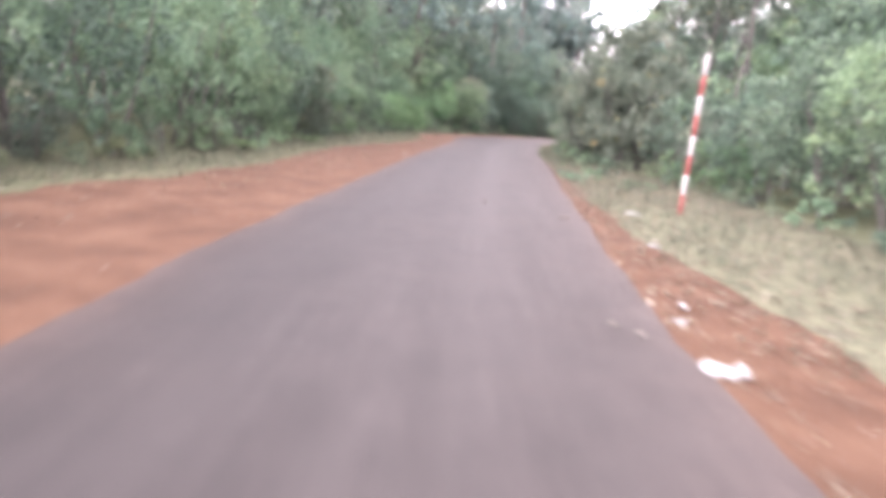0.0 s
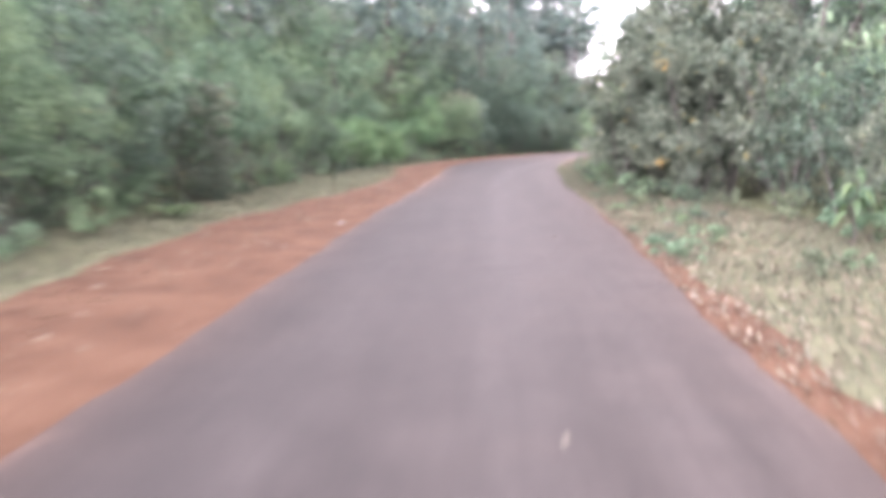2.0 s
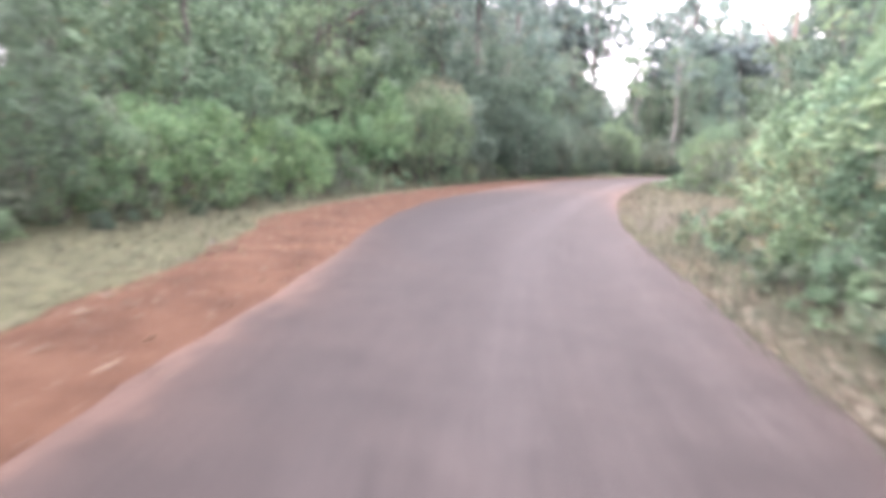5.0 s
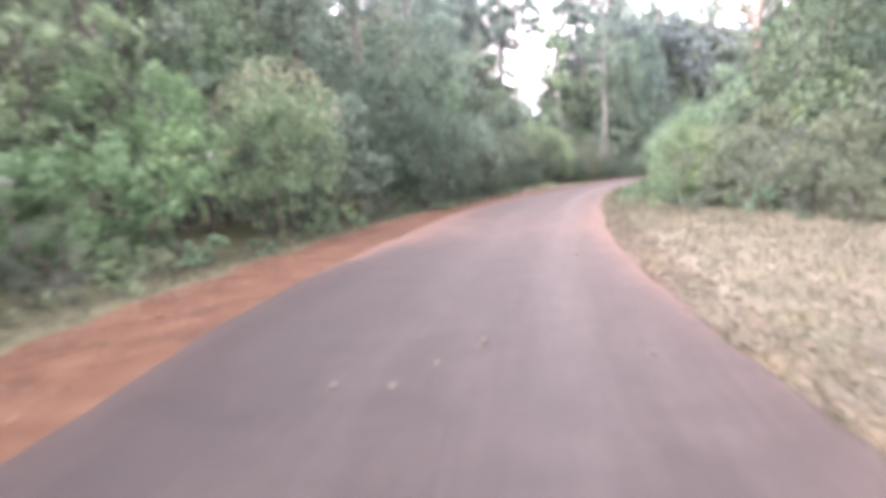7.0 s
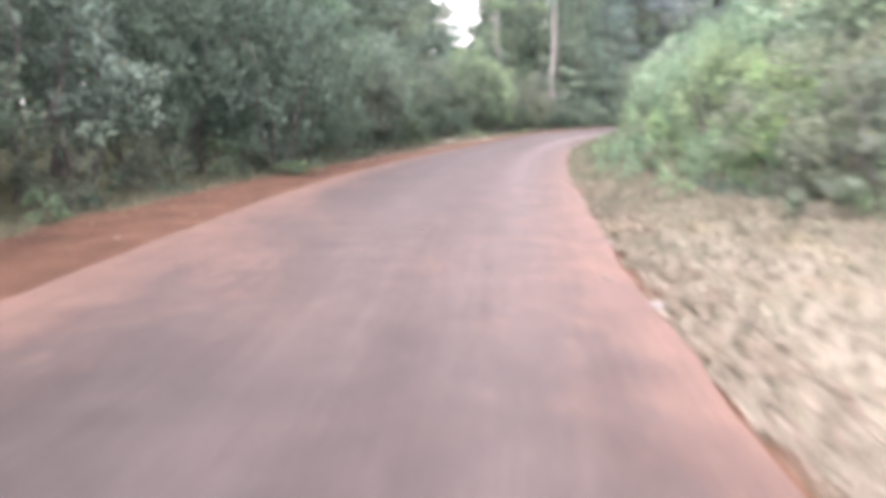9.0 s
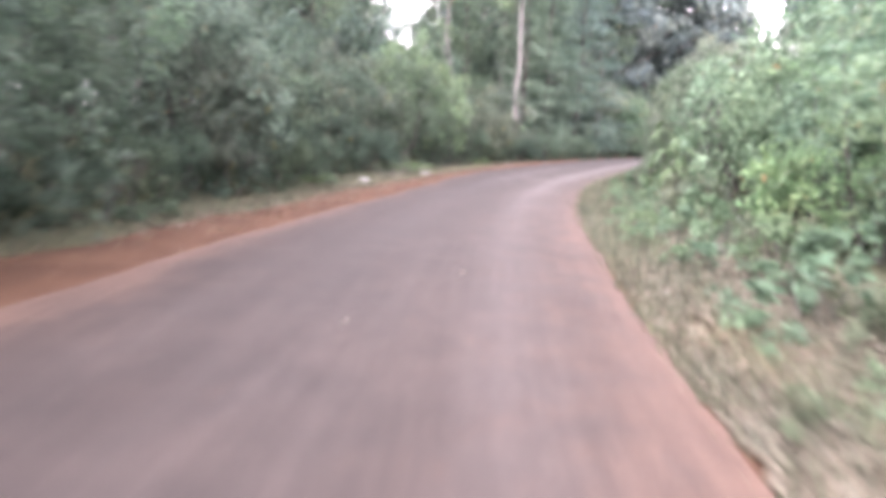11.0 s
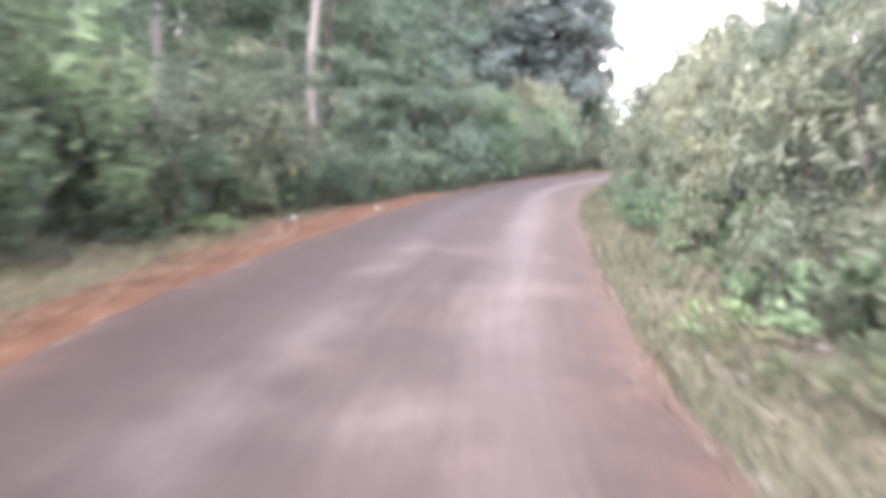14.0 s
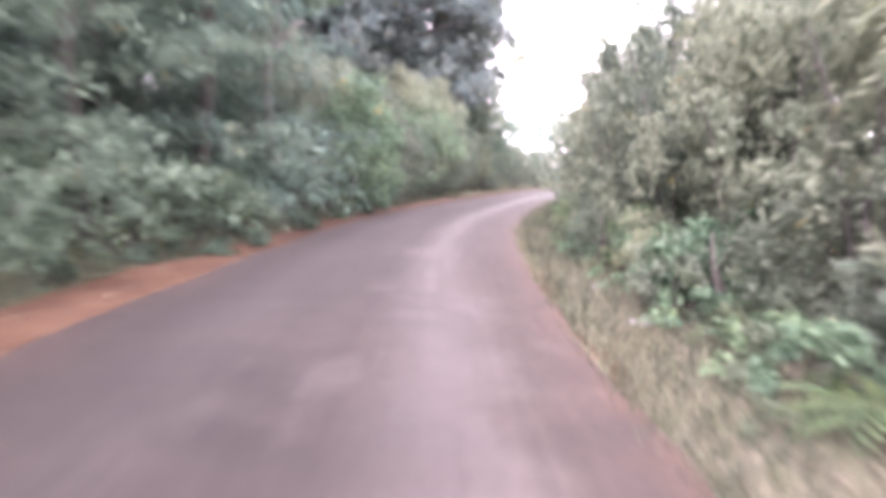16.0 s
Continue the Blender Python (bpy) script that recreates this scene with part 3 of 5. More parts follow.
def tree(seed, name, label, mat, bark, height, trunk_r, crown_low, crown_r, leaves, leaf, clumps=40, clump_size=1.0, limbs=5, sway=0.12):
    rng = np.random.default_rng(seed)
    top = new(name)
    head = (rng.normal() * 0.4, rng.normal() * 0.4, height * 0.93)
    path = bent(rng, (0, 0, -0.2), head, 9, sway)
    part("trunk", limb_mesh("trunk", path, list(np.linspace(1.12, 0.22, 9) * trunk_r), bark, 9), top)
    for k in range(limbs):
        u = rng.uniform(0.42, 0.85)
        a = np.array(path[int(u * 8)])
        q = 2 * math.pi * (k + rng.uniform(0, 0.7)) / limbs
        b = a + np.array([math.cos(q) * crown_r * 0.7, math.sin(q) * crown_r * 0.7, height * rng.uniform(0.06, 0.2)])
        part("limb", limb_mesh("limb", bent(rng, a, b, 5, 0.12), list(np.linspace(0.42, 0.08, 5) * trunk_r), bark, 6), top)
    p, o = crown_points(rng, crown_r, crown_low, height, 2 * clumps, leaves, clump_size, 0.75)
    p[:, :2] += np.array(head[:2]) * (p[:, 2:3] / height)
    v, f = leaf_shapes(rng, p, o, leaf, 0.45, 0.5, pointed=True)
    part("crown", mesh_of("crown", v, f, mat), top)
    return tagged(top, label, "tree")


def put_all(thing, spots, group):
    """Sets a thing and its copies at (x, y, turn, size, tall)."""
    tagged(thing, group=group)
    poses = [Matrix.Translation((x, y, lie(x, y) - 0.03)) @ Matrix.Rotation(turn, 4, "Z") @ Matrix.Diagonal((size, size, size * tall, 1)) for x, y, turn, size, tall in spots]
    for m in poses[1:]:
        copy_thing(thing, m)
    thing.matrix_basis = poses[0]


build_ground()
build_road()
build_shoulders()
pick = np.random.default_rng(11)

# ---- shrubs ----
SHRUBS = {
    "mid_a": lambda: shrub(21, "shrub", "dense mid-green leafy shrub at the forest edge", LEAF_MID, 1.45, 3.0, 4300, 0.112, 58, 0.40),
    "mid_b": lambda: shrub(22, "shrub", "dense mid-green leafy shrub with loose twigs", LEAF_MID, 1.6, 3.4, 5400, 0.108, 64, 0.42, pointed=True),
    "bright_a": lambda: shrub(23, "shrub", "fresh bright green shrub with broad leaves", LEAF_BRIGHT, 1.4, 2.4, 3900, 0.118, 52, 0.38),
    "bright_b": lambda: shrub(24, "shrub", "fresh bright green bush hanging over the verge", LEAF_BRIGHT, 1.5, 2.8, 3900, 0.125, 52, 0.42, droop=0.9),
    "yellow_a": lambda: shrub(25, "shrub", "rounded yellow-green mound of climbing vines", LEAF_YELLOW, 1.7, 2.5, 5400, 0.105, 74, 0.36, pointed=True),
    "yellow_b": lambda: shrub(26, "shrub", "low yellow-green bush with fine leaves", LEAF_YELLOW, 1.5, 2.0, 4800, 0.10, 64, 0.34, pointed=True),
    "silver_a": lambda: shrub(27, "shrub", "tall grey-green bush with large soft leaves", LEAF_SILVER, 1.6, 4.4, 4600, 0.145, 70, 0.42, aspect=0.55, droop=0.9),
    "silver_b": lambda: shrub(33, "shrub", "grey-green thicket of small soft leaves", LEAF_SILVER, 1.5, 3.0, 5520, 0.105, 110, 0.36, pointed=True),
    "hazed_a": lambda: shrub(39, "shrub", "grey-green thicket of fine leaves, paled for haze", LEAF_HAZED, 1.5, 3.1, 5640, 0.10, 70, 0.36, pointed=True),
    "dusty_low": lambda: shrub(40, "low_shrub", "low green shrub leaning over the verge, paled for haze", LEAF_HAZED, 0.66, 1.0, 1150, 0.08, 26, 0.24, 3),
    "dark_low": lambda: shrub(56, "low_shrub", "low dark green shrub hanging over the shoulder", LEAF_DARK, 0.75, 1.1, 1500, 0.085, 30, 0.26, 3, droop=0.9),
    "back_a": lambda: shrub(36, "shrub", "tall mid-green bush behind the roadside shrubs", LEAF_MID, 2.0, 4.4, 3000, 0.16, 66, 0.52, 4, pointed=True),
    "back_b": lambda: shrub(37, "shrub", "tall dark bush behind the roadside shrubs", LEAF_DARK, 2.0, 4.4, 3000, 0.16, 66, 0.52, 4, pointed=True),
    "back_c": lambda: shrub(38, "shrub", "tall grey-green bush behind the roadside shrubs", LEAF_SILVER, 2.0, 4.2, 3000, 0.16, 66, 0.52, 4, pointed=True),
    "low_a": lambda: shrub(34, "low_shrub", "low spreading green shrub at the foot of the thicket", LEAF_MID, 0.62, 0.9, 1150, 0.08, 26, 0.22, 3),
    "low_b": lambda: shrub(35, "low_shrub", "low grey-green shrub at the foot of the thicket", LEAF_SILVER, 0.66, 1.0, 1150, 0.08, 26, 0.24, 3),
    "dark_a": lambda: shrub(28, "shrub", "dark green shady undergrowth bush", LEAF_DARK, 1.6, 3.2, 5640, 0.11, 110, 0.42, pointed=True),
    "dark_b": lambda: shrub(29, "shrub", "dark green bush with drooping long leaves", LEAF_DARK, 1.5, 3.0, 4300, 0.13, 60, 0.42, droop=1.3, aspect=0.25),
    "teal_a": lambda: shrub(57, "shrub", "feathery blue-green bush in the shade of the trees", LEAF_TEAL, 1.5, 3.2, 5800, 0.115, 120, 0.40, pointed=True),
    "teal_b": lambda: shrub(58, "shrub", "blue-green bush with sprays of broad drooping leaves", LEAF_TEAL, 1.5, 3.0, 4600, 0.15, 110, 0.42, droop=1.2, aspect=0.28),
    "back_t": lambda: shrub(59, "shrub", "tall blue-green bush behind the roadside shrubs", LEAF_TEAL, 1.9, 4.3, 4200, 0.15, 70, 0.5, 4, pointed=True),
    "droop_a": lambda: shrub(30, "shrub", "grey-green bush with long hanging leaves", LEAF_SILVER, 1.5, 3.2, 4100, 0.17, 60, 0.40, droop=1.4, aspect=0.25),
}
SHRUB_SPOTS = {k: [] for k in SHRUBS}


def hedge(edge, side, s0, s1, step, back, kinds, size=(0.85, 1.2), tall=(0.85, 1.15)):
    """A row of shrubs behind an edge; side -1 is to the left of the road, 1 to its right."""
    s = s0
    while s < s1:
        kind = kinds[int(pick.integers(len(kinds)))]
        k = float(pick.uniform(*size))
        d = float(of(edge, s)) + side * (back + float(pick.uniform(-0.25, 0.45)) + 1.2 * (k - 0.85))
        x, y = place(s, d)
        s += step * float(pick.uniform(0.75, 1.25)) * k
        if math.hypot(x + 1.5, y - 50.2) < 1.6 or (back < 3 and step > 1.5 and (math.hypot(x - 20.4, y - 88.2) < 2.5 or math.hypot(x - 24.4, y - 90.6) < 1.3)) or (back < 2 and step > 1 and math.hypot(x - 4.3, y - 24.6) < 1.7):
            continue
        SHRUB_SPOTS[kind].append((float(x), float(y), float(pick.uniform(0, 6.28)), k, float(pick.uniform(*tall))))


# left of the road: the dark leaf kinds stand in for deeper shade
hedge(BUSH_L, -1, 1, 34, 1.9, 1.15, ["mid_a", "mid_b", "dark_a", "mid_b"])
hedge(BUSH_L, -1, 34, 51, 1.8, 1.1, ["bright_a", "bright_b", "mid_a", "bright_a"])
hedge(BUSH_L, -1, 51, 66, 1.7, 1.1, ["dark_a", "mid_b", "dark_b", "teal_a", "droop_a"], (0.75, 1.3), (0.85, 1.35))
hedge(BUSH_L, -1, 66, 71, 1.8, 0.95, ["dark_b", "droop_a", "mid_b", "dark_a"])
hedge(BUSH_L, -1, 71, 77, 1.8, 0.95, ["droop_a", "silver_b", "mid_b", "dark_a"])
hedge(BUSH_L, -1, 106, 140, 2.2, 1.2, ["dark_a", "silver_b"])
hedge(BUSH_L, -1, 77, 83.5, 1.7, 0.8, ["droop_a", "teal_b", "silver_b"], (0.9, 1.1), (0.75, 0.95))
hedge(BUSH_L, -1, 83.5, 90, 1.8, 3.0, ["teal_a", "dark_a", "teal_a"], (0.9, 1.1), (0.9, 1.2))
hedge(BUSH_L, -1, 91, 106, 1.7, 0.8, ["hazed_a", "silver_b", "mid_b", "hazed_a"], (0.9, 1.1), (0.95, 1.25))
hedge(BUSH_L, -1, 1, 56, 2.6, 3.9, ["back_a", "back_c", "back_a"], (0.9, 1.15), (0.9, 1.2))
hedge(BUSH_L, -1, 60, 82, 2.6, 3.5, ["back_b", "back_t"], (0.9, 1.15), (0.9, 1.2))
hedge(BUSH_L, -1, 82, 90, 2.6, 3.5, ["back_t"], (0.85, 1.0), (0.65, 0.8))
hedge(BUSH_L, -1, 90, 120, 2.6, 3.5, ["back_t", "back_b"], (0.9, 1.15), (0.9, 1.2))
# right of the road: past s 66 paler leaf kinds stand in for brighter light
hedge(BUSH_R, 1, 5, 24, 1.9, 1.3, ["dark_a", "mid_b", "dark_a", "silver_b"])
hedge(BUSH_R, 1, 25.5, 32, 2.0, 1.6, ["silver_a", "silver_a", "mid_b"], (1.05, 1.2), (0.95, 1.15))
hedge(BUSH_R, 1, 24.5, 33, 0.9, 0.85, ["low_a", "low_b"], (0.8, 1.1))
hedge(BUSH_R, 1, 66, 92, 1.3, 0.35, ["dusty_low", "dusty_low", "low_a"], (0.7, 0.95))
hedge(BUSH_R, 1, 40, 58, 1.3, 0.5, ["low_a", "low_b"], (0.7, 1.0))
hedge(BUSH_L, -1, 2, 60, 2.2, 0.5, ["low_a", "low_b"], (0.7, 1.0))
hedge(BUSH_R, 1, 32, 40, 1.9, 1.65, ["yellow_a", "mid_a", "yellow_b"], (0.8, 1.0))
hedge(BUSH_R, 1, 41, 56, 1.9, 1.3, ["yellow_b", "yellow_a", "silver_b", "yellow_b"], (0.8, 1.05), (0.7, 0.95))
hedge(BUSH_R, 1, 57, 66, 1.7, 1.55, ["mid_b", "bright_b", "droop_a", "mid_a"], (0.75, 0.95))
hedge(BUSH_R, 1, 66, 72, 1.7, 1.1, ["mid_b", "dark_b", "teal_b", "droop_a"], (0.8, 1.0))
hedge(BUSH_R, 1, 72, 90, 1.6, 1.2, ["hazed_a", "hazed_a", "silver_b"], (0.9, 1.1), (0.95, 1.15))
hedge(BUSH_R, 1, 70, 96, 0.8, 0.45, ["dusty_low", "dusty_low", "low_a", "low_b"], (0.9, 1.3))
hedge(BUSH_L, -1, 58, 100, 1.3, 0.4, ["dark_low"], (0.8, 1.15))
hedge(BUSH_R, 1, 90, 140, 1.9, 1.1, ["hazed_a", "hazed_a", "silver_b"], (0.95, 1.2), (1.0, 1.2))
hedge(BUSH_R, 1, 8, 40, 2.8, 3.8, ["back_a", "back_c", "back_b"], (0.85, 1.1), (0.9, 1.15))
hedge(BUSH_R, 1, 41, 66, 2.4, 3.6, ["back_b", "back_c", "back_b"], (0.75, 1.0), (0.8, 1.1))
hedge(BUSH_R, 1, 66, 120, 2.6, 3.4, ["back_c", "back_c", "back_a"], (0.85, 1.1), (0.9, 1.15))
SHRUB_SPOTS["dark_a"] += [(2.2, 59.2, 1.0, 1.0, 1.1), (2.7, 61.4, 2.0, 0.9, 1.1)]
SHRUB_SPOTS["back_a"] += [(13.2, 60.5, 1.0, 1.0, 0.9), (15.0, 61.8, 2.0, 1.0, 0.9), (12.3, 52.1, 3.0, 0.95, 0.9), (-8.7, 47.4, 4.0, 1.0, 0.9), (-7.6, 48.6, 5.0, 0.95, 0.9)]
for s, d, k in ((38.6, 3.5, 0.8), (39.4, 3.9, 0.95), (40.3, 4.5, 0.9)):
    x, y = place(s, d)
    SHRUB_SPOTS["low_a"].append((float(x), float(y), 1.3 * s, k, 0.9))
SHRUB_SPOTS["back_t"] += [(9.6, 78.5, 0.4, 0.8, 0.95), (10.6, 82.0, 1.4, 0.95, 0.95), (11.3, 86.0, 2.4, 1.05, 1.0), (12.2, 89.8, 3.4, 1.15, 1.0), (8.3, 81.0, 4.4, 0.9, 0.95), (9.3, 85.4, 5.4, 1.0, 1.0), (7.2, 77.4, 0.9, 0.85, 0.9)]
for s, d, k in ((97, -6.5, 0.95), (100, -5.6, 0.9), (103, -6.2, 1.0), (106, -5.4, 0.95), (109, -6.0, 1.05), (112, -5.2, 1.0), (116, -5.6, 1.1), (120, -5.0, 1.1), (105, -8.5, 1.2), (112, -8.5, 1.2)):
    x, y = place(s, d)
    SHRUB_SPOTS["back_t"].append((float(x), float(y), 0.8 * s, k, 1.0))
SHRUB_SPOTS["silver_a"] += [(-5.75, 23.2, 2.0, 0.62, 0.9), (4.1, 26.6, 1.0, 0.92, 1.22), (5.3, 25.2, 4.0, 1.0, 1.15), (3.4, 26.6, 2.6, 0.74, 1.2)]
SHRUB_SPOTS["hazed_a"] += [(31.0, 97.8, 0.4, 1.15, 1.3), (33.2, 99.9, 1.9, 1.15, 1.3), (35.4, 101.6, 3.2, 1.1, 1.25)]
SHRUB_SPOTS["back_a"] += [(32.2, 98.9, 2.2, 0.85, 1.05), (29.6, 96.6, 4.2, 0.8, 1.0)]
SHRUB_SPOTS["bright_a"].append((6.3, 18.8, 1.0, 0.8, 0.8))
# the vine-grown dome beside the bend
dome = shrub(31, "vine_mound", "domed thicket overgrown with pale-tipped vines", LEAF_MID, 1.35, 3.6, 6000, 0.115, 130, 0.34)
rim = np.random.default_rng(32)
q, h = rim.uniform(0, 6.28, 640), rim.uniform(0.35, 1.0, 640)
ball = np.stack([np.cos(q) * np.sqrt(1 - h * h), np.sin(q) * np.sqrt(1 - h * h), h], 1)
part("blossoms", mesh_of("blossoms", *leaf_shapes(rim, ball * (1.38, 1.38, 1.88) * rim.uniform(0.94, 1.08, (640, 1)) + (0, 0, 1.82), ball, 0.10), LEAF_PALE), dome, "pale flowering vine tips")
dome.matrix_basis = pose(-1.35, 50.3, lie(-1.35, 50.3) - 0.03)
for kind, build in SHRUBS.items():
    if SHRUB_SPOTS[kind]:
        put_all(build(), SHRUB_SPOTS[kind], "roadside shrubs")

# ---- trees ----
TREES = {
    "small_a": lambda: tree(41, "small_tree", "slim forest tree with a mid-green crown", LEAF_MID, BARK, 7.5, 0.10, 1.2, 2.2, 3600, 0.165, 66, 0.56),
    "small_b": lambda: tree(42, "small_tree", "slim dark forest tree among undergrowth", LEAF_DARK, BARK, 8.5, 0.12, 1.5, 2.4, 5200, 0.18, 80, 0.62),
    "teal_c": lambda: tree(55, "small_tree", "slim forest tree with soft blue-green foliage", LEAF_TEAL, BARK, 8.5, 0.11, 1.4, 2.4, 5200, 0.17, 80, 0.60),
    "gum_a": lambda: tree(43, "tall_tree", "tall tree with a pale straight trunk and thin crown", LEAF_CANOPY, BARK_PALE, 17, 0.17, 8.0, 2.4, 3600, 0.28, 38, 0.75, sway=0.10),
    "gum_b": lambda: tree(44, "tall_tree", "tall grey-trunked tree with a ragged crown", LEAF_CANOPY, BARK, 19, 0.22, 7.0, 2.9, 3400, 0.33, 42, 0.85, sway=0.12),
    "broad_a": lambda: tree(45, "broad_tree", "broad dark-crowned forest tree", LEAF_CANOPY, BARK, 15, 0.26, 3.0, 4.2, 4200, 0.35, 66, 1.05),
    "dense_a": lambda: tree(54, "broad_tree", "tall dense dark blue-green tree towering over the bend", LEAF_DEEP, BARK, 15, 0.28, 2.6, 4.3, 9000, 0.34, 90, 1.0),
    "inner_a": lambda: tree(49, "forest_tree", "dark-crowned tree deep in the forest", LEAF_CANOPY, BARK, 12, 0.2, 2.0, 3.6, 1000, 0.66, 46, 1.0, 4),
    "grey_a": lambda: tree(47, "small_tree", "slim grey-green tree, fine foliage paled for haze", LEAF_HAZED, BARK, 7.0, 0.09, 1.0, 2.0, 3400, 0.16, 70, 0.48),
    "thin_b": lambda: tree(48, "thin_tree", "thin crooked brown sapling", LEAF_SILVER, BARK, 9, 0.06, 4.0, 1.3, 1500, 0.2, 24, 0.5, 4, sway=0.06),
    "thin_a": lambda: tree(46, "thin_tree", "thin crooked pale sapling", LEAF_MID, BARK_PALE, 9, 0.07, 4.5, 1.2, 1200, 0.24, 20, 0.5, 3, sway=0.07),
}
TREE_SPOTS = {k: [] for k in TREES}


def bearing(x, y, ex, ey):
    return math.degrees(math.atan2(x - ex, y - ey)), math.hypot(x - ex, y - ey)


GAPS = (((18.3, 121.0), 1.3, ((0.1, 14), (0.8, 35), (3, 45), (6, 56.4))),
        ((40.5, 99.5), 2.9, ((9.4, 65.8), (11.85, 70.3), (14.6, 74.4), (16, 76.35))),
        ((17.6, 90.0), 0.9, ((11.85, 70.27), (13.18, 72.37))))


SIGHTS = (((11.0, 91.3), ((0.8, 35), (1.9, 40))), ((19.3, 95.6), ((0.8, 35), (1.9, 40))), ((18.8, 88.5), ((6.7, 58.7), (8.4, 63.5), (11.9, 70.3))))


def blocks_sky(x, y, crown=1.1):
    """Whether a tall tree would stand before a gap through which the sky shows, or before a trunk that stands out."""
    for (gx, gy), half, eyes in GAPS:
        for ex, ey in eyes:
            a, r = bearing(x, y, ex, ey)
            if r > 13 and abs(a - bearing(gx, gy, ex, ey)[0]) < half + math.degrees(math.atan(crown / r)):
                return True
    for (gx, gy), eyes in SIGHTS:
        for ex, ey in eyes:
            a, r = bearing(x, y, ex, ey)
            b, far = bearing(gx, gy, ex, ey)
            if 20 < r < far - 1.5 and abs(a - b) < math.degrees(math.atan(1.5 / r)):
                return True
    return False


def wood(edge, side, s0, s1, near, far, gap, kinds):
    """Trees scattered behind the shrubs."""
    put = []
    for _ in range(3000):
        s, d = float(pick.uniform(s0, s1)), float(pick.uniform(near, far))
        x, y = (float(v) for v in place(s, float(of(edge, s)) + side * d))
        if all((x - a) ** 2 + (y - b) ** 2 > gap**2 for a, b in put) and not blocks_sky(x, y):
            put.append((x, y))
            TREE_SPOTS[kinds[int(pick.integers(len(kinds)))]].append((x, y, float(pick.uniform(0, 6.28)), float(pick.uniform(0.85, 1.2)), float(pick.uniform(0.9, 1.1))))


wood(BUSH_L, -1, -2, 48, 4.5, 14, 4.0, ["small_a", "teal_c", "small_a"])
wood(BUSH_L, -1, 48, 68, 4.5, 14, 4.4, ["small_b", "teal_c"])
wood(BUSH_L, -1, 68, 118, 4.2, 14, 3.9, ["small_b", "teal_c", "gum_b", "teal_c"])
wood(BUSH_R, 1, 8, 40, 4.5, 13, 5.2, ["small_a", "small_b", "gum_b", "small_a"])
wood(BUSH_R, 1, 40, 60, 4.5, 13, 4.6, ["small_b", "small_b", "gum_b"])
wood(BUSH_R, 1, 60, 112, 9, 17, 7.0, ["small_a", "gum_b", "thin_a", "gum_a"])


def grove(x0, x1, y0, y1, gap, kinds):
    put = []
    for _ in range(600):
        x, y = float(pick.uniform(x0, x1)), float(pick.uniform(y0, y1))
        s, d = unplace([x], [y])
        if abs(d[0]) > 8 and all((x - a) ** 2 + (y - b) ** 2 > gap**2 for a, b in put) and not blocks_sky(x, y):
            put.append((x, y))
            TREE_SPOTS[kinds[int(pick.integers(len(kinds)))]].append((x, y, float(pick.uniform(0, 6.28)), float(pick.uniform(0.9, 1.2)), 1.0))


grove(-24, 13, 84, 118, 6.3, ["broad_a", "gum_b", "broad_a"])
grove(16, 40, 98, 130, 7.0, ["broad_a", "gum_b", "broad_a"])
grove(20, 48, 50, 80, 8.0, ["broad_a", "gum_b"])
grove(-24, -11, 14, 46, 6.5, ["broad_a"])
grove(-24, -5, 44, 88, 6.5, ["broad_a"])
for x, y, k in ((18.0, 66.5, 1.1), (21.5, 68.5, 1.1), (-5.2, 47.5, 0.9), (-3.8, 54.5, 0.95), (-6.5, 40.5, 0.95), (-12.2, 35.4, 1.0), (-10.4, 36.6, 0.95), (-9.6, 33.2, 0.9)):
    TREE_SPOTS["small_a"].append((x, y, float(pick.uniform(0, 6.28)), k, 1.0))
for x, y, k in ((7.4, 6.5, 0.8), (8.0, 11.8, 0.85), (9.2, 18.0, 0.9), (10.5, 24.0, 0.95), (8.8, 30.2, 0.9), (11.2, 15.0, 1.0), (12.2, 28.0, 1.05)):
    TREE_SPOTS["small_b"].append((x, y, float(pick.uniform(0, 6.28)), k, 1.0))
for x, y, k in ((24.8, 80.6, 0.75), (26.8, 82.8, 0.8), (29.8, 85.2, 0.85), (33.5, 87.3, 0.9), (38.0, 90.0, 0.9), (22.6, 77.6, 0.75)):
    TREE_SPOTS["grey_a"].append((x, y, float(pick.uniform(0, 6.28)), k, 1.0))
TREE_SPOTS["grey_a"] += [(42.8, 107.2, 1.0, 1.2, 1.3), (44.0, 109.4, 3.0, 1.3, 1.3)]
for s, d, k in ((100, 4.4, 0.7), (104, 3.6, 0.7), (108, 4.0, 0.75), (112, 3.2, 0.72), (117, 3.8, 0.85)):
    x, y = place(s, d)
    TREE_SPOTS["grey_a"].append((float(x), float(y), 0.7 * s, k, 1.0))
for x, y, k in ((12.8, 55.5, 0.85), (16.5, 58.0, 1.0), (19.5, 61.0, 1.1), (11.5, 48.0, 0.9), (13.0, 51.5, 1.0), (-1.5, 58.5, 0.9), (1.2, 63.5, 0.9), (14.0, 85.5, 0.9), (13.6, 89.5, 1.0), (15.2, 92.6, 1.1), (16.2, 96.0, 1.2)):
    TREE_SPOTS["small_b"].append((x, y, 1.7 * x, k, 1.0))
for s, d, k in ((63, 8.5, 0.9), (67, 7.5, 0.85), (70.5, 9.0, 0.9), (75, 9.5, 0.9)):
    x, y = place(s, d)
    TREE_SPOTS["small_a"].append((float(x), float(y), 0.9 * s, k, 1.0))
